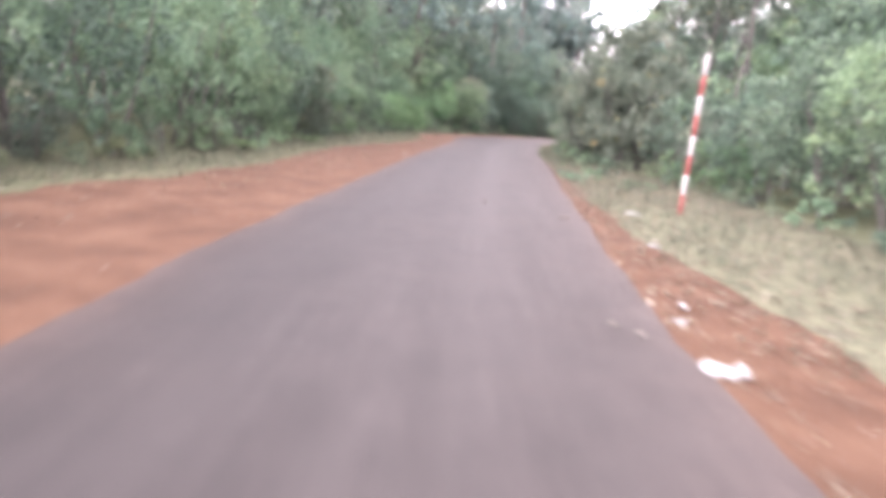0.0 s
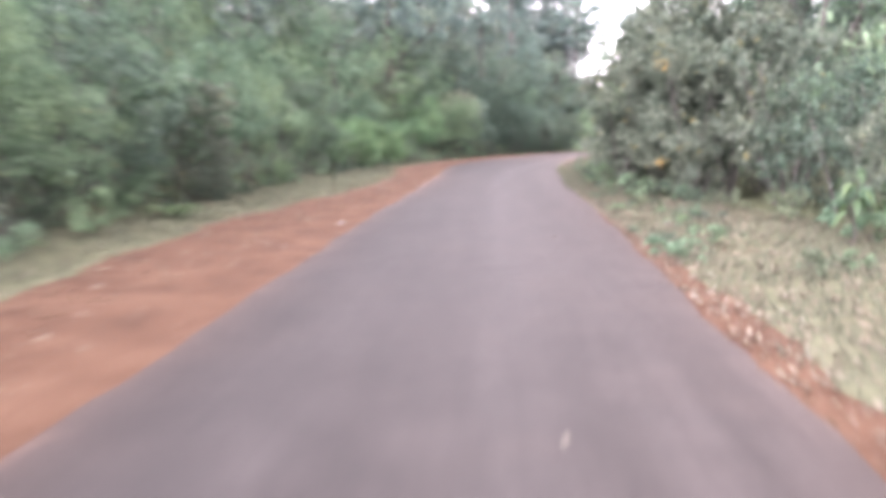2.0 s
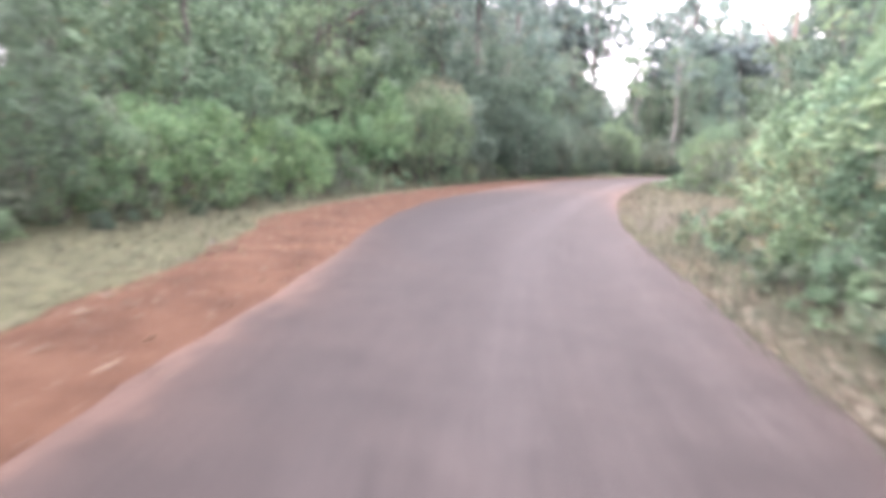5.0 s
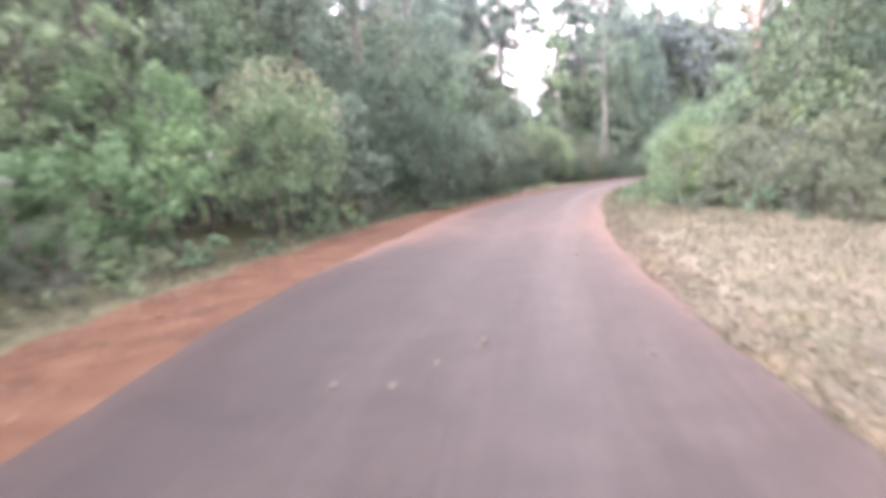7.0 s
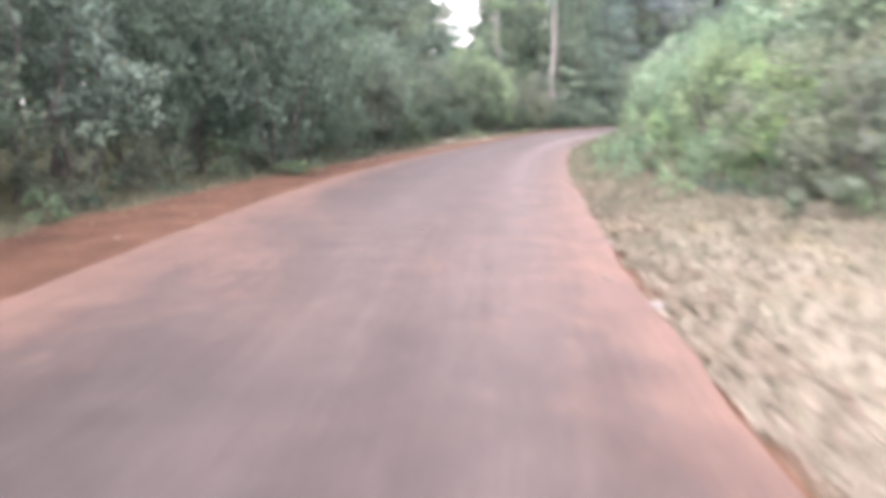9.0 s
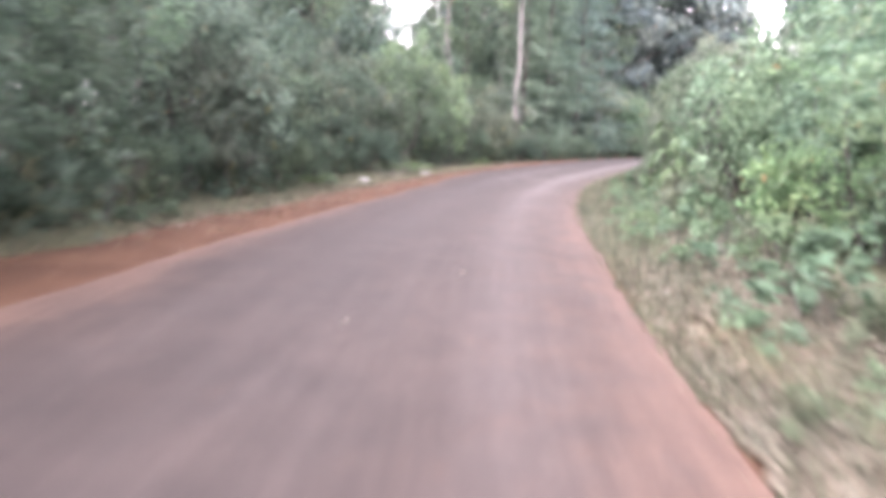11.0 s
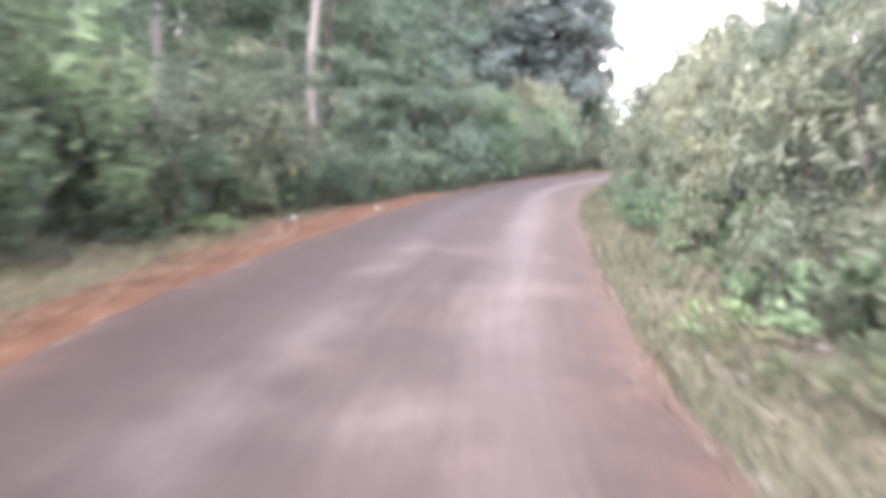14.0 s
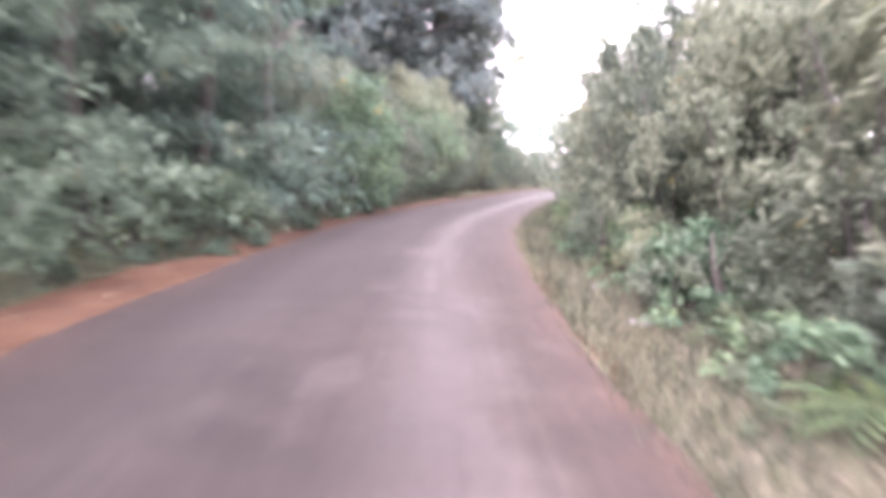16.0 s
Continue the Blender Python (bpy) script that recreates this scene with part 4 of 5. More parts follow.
# single trunks that stand out
for x, y, kind, k in ((11.0, 91.3, "gum_a", 1.0), (19.3, 95.6, "gum_a", 1.1), (20.0, 91.4, "thin_a", 1.1), (23.1, 96.7, "thin_a", 1.2), (1.35, 86.7, "gum_a", 1.15),
                      (0.1, 68.1, "gum_b", 0.9), (17.6, 90.0, "gum_b", 1.05), (18.9, 88.6, "thin_a", 1.0), (15.3, 82.7, "gum_a", 0.68), (12.3, 81.5, "thin_a", 1.1), (15.6, 86.2, "thin_a", 1.2), (17.0, 94.5, "gum_a", 0.95), (19.6, 93.0, "thin_a", 1.2), (22.2, 101.0, "gum_a", 1.0),
                      (-6.0, 56.0, "thin_a", 1.1), (6.8, 24.9, "thin_b", 1.0), (8.3, 27.0, "thin_b", 1.1), (5.8, 26.5, "thin_b", 0.9), (6.9, 21.5, "thin_b", 0.95), (7.9, 23.4, "thin_b", 1.05), (7.3, 28.6, "thin_b", 0.9), (24.0, 77.5, "gum_b", 0.8), (26.2, 79.3, "gum_b", 0.85), (28.3, 81.6, "gum_a", 0.9), (25.6, 76.2, "gum_a", 0.85), (14.5, 57.0, "gum_b", 0.8)):
    TREE_SPOTS[kind].append((x, y, float(pick.uniform(0, 6.28)), k, 1.0))
for x, y, k in ((-10, 66, 1.0), (-5.5, 76, 1.0), (-2.5, 84, 1.05), (4.0, 95, 1.1), (-7, 88, 1.1), ):
    TREE_SPOTS["broad_a"].append((x, y, float(pick.uniform(0, 6.28)), k, 1.0))
for x, y, k in ((24.5, 100.5, 0.9), (28.5, 101.8, 0.95), (32.5, 104.0, 1.0), (35.6, 105.0, 1.0), (38.2, 107.2, 1.0), (29.5, 108, 1.1), (34.5, 110, 1.1), (41.5, 112.5, 1.1), (21, 104, 1.0), (40.6, 107.6, 0.85), (23, 73, 0.9), (26, 76.5, 0.95), (4.5, 98, 1.1), (8.2, 101.5, 1.1), (1.0, 100, 1.1), (6.4, 107, 1.2), (-3, 98, 1.1), (-7.5, 101, 1.1), (21, 99.5, 1.0), (24.5, 96.8, 0.95)):
    TREE_SPOTS["dense_a"].append((x, y, float(pick.uniform(0, 6.28)), k, 1.4 if x < 10 else 1.0))
TREE_SPOTS["dense_a"] += [(39.9, 105.9, 0.7, 0.55, 1.9), (38.4, 107.6, 2.7, 0.65, 1.6), (37.0, 106.3, 4.7, 0.6, 1.6)]
grove(-8, 15, 75, 98, 3.7, ["teal_c", "small_b", "teal_c"])
grove(-16, -4, 52, 76, 4.2, ["small_b", "small_a"])
grove(15, 44, -6, 50, 6.2, ["inner_a"])
grove(-34, -12, -8, 14, 6.2, ["inner_a"])
grove(24, 56, 50, 86, 6.5, ["inner_a"])
grove(-36, -25, 14, 110, 7.0, ["inner_a"])
TREE_SPOTS["small_a"] += [(-8.8, 27.0, 0.5, 0.95, 1.2), (-10.0, 31.5, 2.5, 1.0, 1.2), (-7.9, 23.4, 4.5, 0.9, 1.15), (-12.4, 29.0, 1.5, 1.05, 1.2)]
for kind, build in TREES.items():
    put_all(build(), TREE_SPOTS[kind], "forest trees")


def build_forked_tree():
    rng = np.random.default_rng(52)
    top = new("forked_tree")
    part("trunk", limb_mesh("trunk", bent(rng, (0, 0, -0.2), (0.1, 0.1, 6.7), 8, 0.06), list(np.linspace(0.30, 0.20, 7)) + [0.17], BARK_RUST, 10), top)
    for tip, r in (((-2.2, 0.3, 9.8), 0.17), ((0.5, 0.2, 11.6), 0.16)):
        base = (0.1, 0.1, 6.3)
        part("limb", limb_mesh("limb", bent(rng, base, tip, 7, 0.10), list(np.linspace(r, 0.06, 7)), BARK_RUST, 8), top)
        for _ in range(3):
            u = rng.uniform(0.5, 0.9)
            a = np.array(base) + (np.array(tip) - np.array(base)) * u
            b = a + rng.normal(size=3) * (1.2, 1.2, 0.4) + (0, 0, 1.0)
            part("branch", limb_mesh("branch", bent(rng, a, b, 5, 0.08), [0.06, 0.05, 0.04, 0.03, 0.015], BARK_RUST, 6), top)
    p, o = crown_points(rng, 3.2, 9.8, 14.5, 50, 3200, 0.85, 0.75)
    part("crown", mesh_of("crown", *leaf_shapes(rng, p + (-0.7, 0, 0), o, 0.28), LEAF_MID), top)
    top.matrix_basis = pose(15.9, 64.2, lie(15.9, 64.2) - 0.03)
    tagged(top, "big tree with a rust-coloured forked trunk", "tree")


build_forked_tree()


def build_feathery_tree():
    """A cone of soft, flat, drooping sprays round a straight stem."""
    rng = np.random.default_rng(53)
    top = new("feathery_tree")
    part("trunk", limb_mesh("trunk", bent(rng, (0, 0, -0.2), (0.15, 0.1, 10.2), 9, 0.05), list(np.linspace(0.16, 0.03, 9)), BARK, 9), top)
    n = 340
    z = 0.5 + 9.8 * rng.uniform(0, 1, n) ** 1.25
    q = rng.uniform(0, 2 * math.pi, n)
    reach = 2.9 * (1 - z / 11.3) ** 0.75 * rng.uniform(0.55, 1.1, n)
    way = np.stack([np.cos(q), np.sin(q), np.zeros(n)], 1)
    for k in range(0, n, 17):
        tip = (way[k, 0] * reach[k] * 0.9, way[k, 1] * reach[k] * 0.9, z[k])
        part("branch", limb_mesh("branch", bent(rng, (0.05, 0.03, z[k] - 0.25), tip, 5, 0.04), [0.035, 0.028, 0.02, 0.014, 0.006], BARK, 5), top)
    k = np.repeat(np.arange(n), 52)
    u = rng.uniform(-0.85, 0.35, len(k))
    side = np.stack([-way[k, 1], way[k, 0], np.zeros(len(k))], 1)
    at = way[k] * (reach[k] + u * np.minimum(reach[k], 0.95))[:, None] + side * (rng.normal(size=len(k)) * 0.24 * (1.0 - 0.6 * np.abs(u)))[:, None]
    at[:, 2] = z[k] - 0.28 * (u + 0.4) ** 2 + rng.normal(size=len(k)) * 0.07
    ok = at[:, 2] > 0.05
    v, f = leaf_shapes(rng, at[ok], unit(way[k] + (0, 0, 0.7))[ok], 0.17, 0.24, 0.7, pointed=True)
    part("crown", mesh_of("crown", v, f, LEAF_FEATHER), top)
    tagged(top, "soft feathery blue-green tree beside the bend", "tree", "feathery trees")
    for x, y, k, turn in ((18.1, 86.6, 0.92, 2.1), (16.3, 84.9, 0.8, 4.0), (18.9, 89.6, 1.0, 5.2)):
        copy_thing(top, Matrix.Translation((x, y, lie(x, y) - 0.03)) @ Matrix.Rotation(turn, 4, "Z") @ Matrix.Scale(k, 4))
    top.matrix_basis = pose(20.4, 88.5, lie(20.4, 88.5) - 0.03)


build_feathery_tree()


# ---- the woods in the distance ----
def build_far_woods():
    rng = np.random.default_rng(77)
    at, out = [], []
    for ring, height, count in ((75, 10.0, 44000), (105, 13.0, 40000), (150, 15.5, 20000)):
        q = rng.uniform(0, 2 * math.pi, count)
        r = ring + 5 * np.sin(5 * q) + rng.normal(size=count) * 2.5
        tall = height * (0.75 + 0.18 * np.sin(17 * q) + 0.12 * np.sin(41 * q + 1))
        x, y = 12 + r * np.sin(q), 48 + r * np.cos(q)
        for (gx, gy), half, eyes in GAPS:
            for ex, ey in eyes:
                off = np.degrees(np.arctan2(x - ex, y - ey)) - bearing(gx, gy, ex, ey)[0]
                ragged = half * (1 + 0.35 * np.sin(1.9 * x + y))
                tall = np.where(np.abs(off) < ragged, np.minimum(tall, 1.0 + (0.086 + 0.012 * np.sin(0.9 * x)) * np.hypot(x - ex, y - ey)), tall)
        z = rng.uniform(0, 1, count) ** 0.8 * tall
        at.append(np.stack([x, y, z], 1))
        out.append(np.stack([-np.sin(q), -np.cos(q), 0 * q + 0.4], 1))
    p, o = np.concatenate(at), unit(np.concatenate(out))
    s, d = unplace(p[:, 0], p[:, 1])
    ok = np.abs(d) > 6
    v, f = leaf_shapes(rng, p[ok], o[ok], 0.95, 0.6, 0.4)
    tagged(new("far_woods", mesh_of("far_woods", v, f, LEAF_CANOPY)), "distant dark green forest behind the roadside trees", "forest", kind="stuff")


build_far_woods()


# ---- low growth ----
def weed(seed, label, mat, radius, height, leaves, leaf, droop, aspect):
    rng = np.random.default_rng(seed)
    top = new("weed")
    for k in range(3):
        q = 2.1 * k + rng.uniform(0, 1)
        part("stem", limb_mesh("stem", bent(rng, (0, 0, -0.08), (math.cos(q) * radius * 0.5, math.sin(q) * radius * 0.5, height * 0.7), 4, 0.02), [0.008, 0.007, 0.005, 0.003], BARK, 4), top)
    p, o = crown_points(rng, radius, -0.05, height, 16, leaves, 0.14)
    v, f = leaf_shapes(rng, p, o, leaf, aspect, droop)
    part("foliage", mesh_of("foliage", v, f, mat), top)
    return tagged(top, label, "weed")


WEEDS = [weed(61, "low broad-leaved green weed on the verge", LEAF_MID, 0.42, 0.5, 270, 0.10, 0.4, 0.5),
         weed(62, "low straggling yellowish weed", LEAF_YELLOW, 0.48, 0.42, 270, 0.09, 0.6, 0.4),
         weed(63, "low dark green creeping weed", LEAF_DARK, 0.5, 0.45, 280, 0.10, 0.7, 0.45)]
WEED_SPOTS = [[], [], []]
for side, edge, s0, s1, step in ((-1, BUSH_L, 4, 100, 1.35), (1, BUSH_R, 6, 100, 1.15), (1, BUSH_R, 24, 40, 1.1), (1, BUSH_R, 62, 90, 1.2)):
    s = s0
    while s < s1:
        d = float(of(edge, s)) + side * float(pick.uniform(-0.25, 0.45))
        d = max(d, float(of(EDGE_R, s)) + (0.62 if s < 24 else 0.9)) if side > 0 else d
        x, y = place(s, d)
        WEED_SPOTS[(2 if side < 0 else int(pick.integers(3)) // 2) if s > 58 else int(pick.integers(3))].append((float(x), float(y), float(pick.uniform(0, 6.28)), float(pick.uniform(0.6, 1.25)), float(pick.uniform(0.7, 1.2))))
        s += step * float(pick.uniform(0.6, 1.4))
for s in np.r_[np.arange(55.5, 70, 0.6), np.arange(62, 90, 0.8)]:
    x, y = place(s, float(of(EDGE_R, s)) + float(pick.uniform(0.5, 1.6)))
    WEED_SPOTS[int(pick.integers(3)) // 2].append((float(x), float(y), float(pick.uniform(0, 6.28)), float(pick.uniform(0.4, 0.9)), float(pick.uniform(0.6, 1.0))))
for s in np.arange(16.5, 26.5, 0.4):
    x, y = place(s, float(of(EDGE_R, s)) + float(pick.uniform(0.25, 2.2)))
    WEED_SPOTS[int(pick.integers(3))].append((float(x), float(y), float(pick.uniform(0, 6.28)), float(pick.uniform(0.4, 0.85)), float(pick.uniform(0.5, 0.9))))
for thing, spots in zip(WEEDS, WEED_SPOTS):
    put_all(thing, spots, "verge weeds")


def blades(rng, s, d, height, width):
    n = len(s)
    x, y = place(s, d)
    z = lie_from(s, d, x, y) - 0.01
    q = rng.uniform(0, 2 * math.pi, n)
    h = height * rng.uniform(0.4, 1.3, n)
    lean = rng.normal(size=(n, 2)) * h[:, None] * 0.45
    a = np.stack([x + np.cos(q) * width, y + np.sin(q) * width, z], 1)
    b = np.stack([x - np.cos(q) * width, y - np.sin(q) * width, z], 1)
    c = np.stack([x + lean[:, 0], y + lean[:, 1], z + h], 1)
    return np.stack([a, b, c], 1).reshape(-1, 3), np.arange(3 * n).reshape(n, 3)


def build_grass():
    rng = np.random.default_rng(88)
    s = rng.uniform(-4, 105, 80000)
    a, b = of(EDGE_R, s) + of(DIRT_R, s) * rng.uniform(0.3, 1.3, len(s)), of(BUSH_R, s) + 0.6
    d = a + (b - a) * rng.uniform(0, 1, len(s))
    ok = (np.sin(2.1 * s) * np.sin(3.3 * d + s) > -0.55) | (rng.uniform(0, 1, len(s)) < 0.3)
    v, f = blades(rng, s[ok], d[ok], np.where(rng.uniform(0, 1, ok.sum()) < 0.1, 0.28, 0.11), 0.007)
    tagged(new("grass_verge", mesh_of("grass_verge", v, f, GRASS)), "short mixed green and straw-coloured verge grass", "grass", kind="stuff")
    s = np.r_[rng.uniform(58, 105, 26000), rng.uniform(25, 42, 7000), rng.uniform(36, 60, 20000)]
    wide = np.where(np.arange(len(s)) < 33000, 0.95, np.maximum(of(BUSH_R, s) - of(EDGE_R, s), 0.5))
    d = of(EDGE_R, s) + rng.uniform(0, 1, len(s)) ** np.where(wide > 0.95, 0.8, 1.3) * wide - 0.03
    v, f = blades(rng, s, d, np.where(rng.uniform(0, 1, len(s)) < 0.10, 0.20, 0.08), 0.008)
    tagged(new("straw_grass", mesh_of("straw_grass", v, f, STRAW)), "yellowed straw grass along the asphalt edge", "grass", kind="stuff")
    s = np.r_[rng.uniform(68, 78, 2200), rng.uniform(4, 62, 3000)]
    d = of(DIRT_L, s) + rng.normal(size=len(s)) * 0.22
    v, f = blades(rng, s, d, 0.13, 0.006)
    tagged(new("dry_grass", mesh_of("dry_grass", v, f, STRAW)), "dead pale grass on the rim of the red shoulder", "grass", kind="stuff")
    s = rng.uniform(-4, 110, 40000)
    a, b = of(DIRT_L, s) + wobble(s, 4.1, 0.14), of(BUSH_L, s) - 0.6
    d = a + (b - a) * rng.uniform(-0.05, 1, len(s))
    v, f = blades(rng, s, d, np.where(rng.uniform(0, 1, len(s)) < 0.1, 0.26, 0.10), 0.007)
    tagged(new("grass_strip", mesh_of("grass_strip", v, f, GRASS)), "thin strip of short grass below the bushes", "grass", kind="stuff")


def build_litter():
    rng = np.random.default_rng(99)
    s = np.r_[rng.uniform(38, 62, 15000), rng.uniform(-3, 13, 3000), rng.uniform(13, 25, 5500), rng.uniform(24, 100, 3500), rng.uniform(25, 60, 7500), rng.uniform(22, 46, 5500)]
    a, b = of(EDGE_R, s) + 0.02, of(BUSH_R, s) + 0.3
    d = a + (b - a) * rng.uniform(0, 1, len(s)) ** np.where(s < 26, 1.1, 1.0)
    rest = len(s) - np.arange(len(s))
    wide = np.where(rest <= 5500, 0.2, 0.55)
    d = np.where(rest <= 13000, of(EDGE_R, s) + 0.02 + wide * rng.uniform(0, 1, len(s)), d)
    sl = np.r_[rng.uniform(-3, 100, 2500), rng.uniform(62, 82, 2500), rng.uniform(4, 44, 900)]
    dl = of(DIRT_L, sl) + np.r_[rng.normal(size=5000) * 0.35, rng.uniform(0, 1.7, 900)]
    s, d = np.r_[s, sl], np.r_[d, dl]
    x, y = place(s, d)
    at = np.stack([x, y, lie_from(s, d, x, y) + 0.02 + 0.02 * rng.uniform(0, 1, len(s))], 1)
    n = len(s)
    axis = unit(np.stack([rng.normal(size=n), rng.normal(size=n), rng.normal(size=n) * 0.25], 1))
    side = unit(np.cross(axis, np.stack([rng.normal(size=n) * 0.3, rng.normal(size=n) * 0.3, np.ones(n)], 1)))
    ln = rng.uniform(0.035, 0.10, (n, 1))
    v = np.stack([at - axis * ln / 2, at + side * ln * 0.2 + (0, 0, 0.012), at + axis * ln / 2, at - side * ln * 0.2 + (0, 0, 0.012)], 1).reshape(-1, 3)
    tagged(new("leaf_litter", mesh_of("leaf_litter", v, np.arange(4 * n).reshape(n, 4), LEAF_DRY)), "scattered pale dry leaves along the verges", "leaf litter", kind="stuff")


def build_gravel():
    """Small grit and pebbles strewn over the red shoulders."""
    rng = np.random.default_rng(123)
    n = 5200
    s = np.r_[rng.uniform(-2, 100, 3600), rng.uniform(-2, 22, n - 3600)]
    d = np.r_[of(DIRT_L, s[:3600]) + (of(EDGE_L, s[:3600]) - of(DIRT_L, s[:3600])) * rng.uniform(0, 1.0, 3600), of(EDGE_R, s[3600:]) + np.maximum(of(DIRT_R, s[3600:]), 0) * rng.uniform(-0.1, 1.1, n - 3600)]
    x, y = place(s, d)
    r = 0.006 + 0.016 * rng.uniform(0, 1, (n, 1, 1)) ** 3
    star = np.array([(1, 0, 0), (0, 1, 0), (-1, 0, 0), (0, -1, 0), (0, 0, 0.7), (0, 0, -0.7)])
    v = np.stack([x, y, np.full(n, -0.004)], 1)[:, None] + star[None] * r * rng.uniform(0.6, 1.4, (n, 6, 1))
    tri = np.array([(0, 1, 4), (1, 2, 4), (2, 3, 4), (3, 0, 4), (1, 0, 5), (2, 1, 5), (3, 2, 5), (0, 3, 5)])
    f = (tri[None] + 6 * np.arange(n)[:, None, None]).reshape(-1, 3)
    tagged(new("gravel", mesh_of("gravel", v.reshape(-1, 3), f, GRIT)), "loose reddish grit scattered on the bare earth", "gravel", kind="stuff")


build_grass()
build_litter()
build_gravel()


# ---- the marker post ----
def build_post():
    top = new("marker_post")
    rng = np.random.default_rng(5)
    step = 2.6 / 8
    for k in range(8):
        mat = PAINT_RED if k % 2 == 0 else PAINT_WHITE
        a, b = k * step - (0.25 if k == 0 else 0), (k + 1) * step
        part("band", limb_mesh("band", [(0, 0, a), (0, 0, a + 0.004), (0, 0, b - 0.004), (0, 0, b)], [0.041, 0.043, 0.043, 0.041], mat, 16), top, "red painted band" if k % 2 == 0 else "white painted band")
    part("cap", limb_mesh("cap", [(0, 0, 2.598), (0, 0, 2.605), (0, 0, 2.612)], [0.041, 0.036, 0.022], PAINT_WHITE, 16), top)
    top.matrix_basis = pose(3.46, 12.3, 0.0, 0.6, 0.1, 20)
    tagged(top, "tall round red and white banded marker post on the verge", "marker post")


build_post()


# ---- small things on the ground ----
def lump_mesh(seed, size, mat, flat):
    bm = bmesh.new()
    bmesh.ops.create_icosphere(bm, subdivisions=2, radius=size)
    for v in bm.verts:
        k = 1 + 0.35 * noise.noise(v.co * (1.6 / size) + Vector((seed, 0, 0)))
        v.co = Vector((v.co.x * k * 1.25, v.co.y * k, v.co.z * k * flat))
    me = bpy.data.meshes.new("lump")
    bm.to_mesh(me)
    bm.free()
    me.materials.append(mat)
    return me


def crumple_mesh(seed, a, b, mat):
    rng = np.random.default_rng(seed)
    n = 6
    u, w = np.meshgrid(np.linspace(-0.5, 0.5, n), np.linspace(-0.5, 0.5, n), indexing="ij")
    z = 0.012 + np.abs(rng.normal(size=(n, n))) * 0.24 * b
    k = np.arange(n * n).reshape(n, n)
    top = np.stack([(u * a + rng.normal(size=(n, n)) * a * 0.04).ravel(), (w * b + rng.normal(size=(n, n)) * b * 0.04).ravel(), z.ravel()], 1)
    faces = np.stack([k[:-1, :-1], k[1:, :-1], k[1:, 1:], k[:-1, 1:]], -1).reshape(-1, 4)
    low = top - (0, 0, 0.006)
    return mesh_of("scrap", np.concatenate([top, low]), np.concatenate([faces, faces[:, ::-1] + n * n]), mat)


def small(name, me, x, y, label, category, turn, on_road):
    s, d = unplace([x], [y])
    z = 0.02 if on_road else max(lie(x, y), -0.016)
    ob = new(name, me)
    ob.matrix_basis = Matrix.Translation((x, y, z)) @ Matrix.Rotation(turn, 4, "Z")
    tagged(ob, label, category)


SCRAPS = [(1.53, 3.80, 0.24, 0.12), (1.55, 4.83, 0.12, 0.06), (1.70, 5.32, 0.12, 0.06), (2.13, 8.2, 0.16, 0.06), (2.49, 11.37, 0.2, 0.08), (-2.05, 19.76, 0.09, 0.06), (2.85, 20.33, 0.18, 0.09),
          (8.47, 58.38, 0.16, 0.08), (10.15, 61.06, 0.18, 0.07), (14.77, 70.89, 0.09, 0.05), (13.75, 70.67, 0.08, 0.05), (20.6, 79.69, 0.2, 0.12), (9.13, 71.57, 0.24, 0.14), (15.72, 80.3, 0.14, 0.07), (13.58, 78.5, 0.2, 0.12), (21.65, 81.05, 0.12, 0.07)]
for k, (x, y, a, b) in enumerate(SCRAPS):
    small("paper_scrap", crumple_mesh(200 + k, a, b, PAPER), x, y, "crumpled pale scrap of litter on the verge", "litter", 0.7 * k, False)
small("rag", lump_mesh(9.1, 0.14, PAPER, 0.55), 7.35, 69.28, "crumpled white cloth bundle at the foot of the bushes", "cloth", 0.6, False)
STONES = [(15.3, 79.4, 0.05, 0.6), (5.14, 49.15, 0.13, 0.25), (5.64, 51.2, 0.10, 0.3), (4.72, 48.08, 0.08, 0.4), (10.05, 64.08, 0.08, 0.4),
          (9.80, 63.55, 0.09, 0.4), (9.62, 63.19, 0.11, 0.4), (12.78, 69.77, 0.09, 0.4), (7.75, 58.54, 0.08, 0.4), (-2.3, 17.5, 0.05, 0.6), (-2.7, 17.95, 0.05, 0.6), (-3.06, 33.42, 0.12, 0.3)]
for k, (x, y, r, flat) in enumerate(STONES):
    small("stone", lump_mesh(3.7 * k, r * 0.45, STONE, flat), x, y, "small pale stone beside the asphalt", "stone", 1.3 * k, False)
FALLEN = [(1.02, 4.45), (1.16, 4.29), (0.39, 12.07), (0.17, 10.4), (1.55, 19.57), (0.96, 18.41), (0.78, 39.75), (2.65, 40.11), (1.05, 41.1), (1.53, 40.82), (1.46, 40.57), (1.11, 40.24), (0.39, 39.84),
          (3.99, 51.9), (4.89, 50.68), (5.02, 49.71), (3.54, 45.61), (5.78, 58.42), (6.91, 59.86), (10.97, 66.93), (12.75, 69.97), (13.11, 70.8), (2.44, 34.89), (2.30, 33.22)]
for k, (x, y) in enumerate(FALLEN):
    small("fallen_leaf", crumple_mesh(300 + k, 0.06, 0.03, STICK), x, y, "dry pale leaf fallen on the asphalt", "fallen leaf", 2.1 * k, True)
for k, (x, y, turn) in enumerate(((1.25, 9.69, 0.9), (15.64, 79.98, 0.5))):
    rng = np.random.default_rng(400 + k)
    small("stick", limb_mesh("stick", bent(rng, (-0.14, 0, 0.012), (0.14, 0, 0.014), 5, 0.008), [0.010, 0.012, 0.012, 0.010, 0.006], STICK, 6), x, y, "short pale dry stick on the ground", "stick", turn, k == 0)


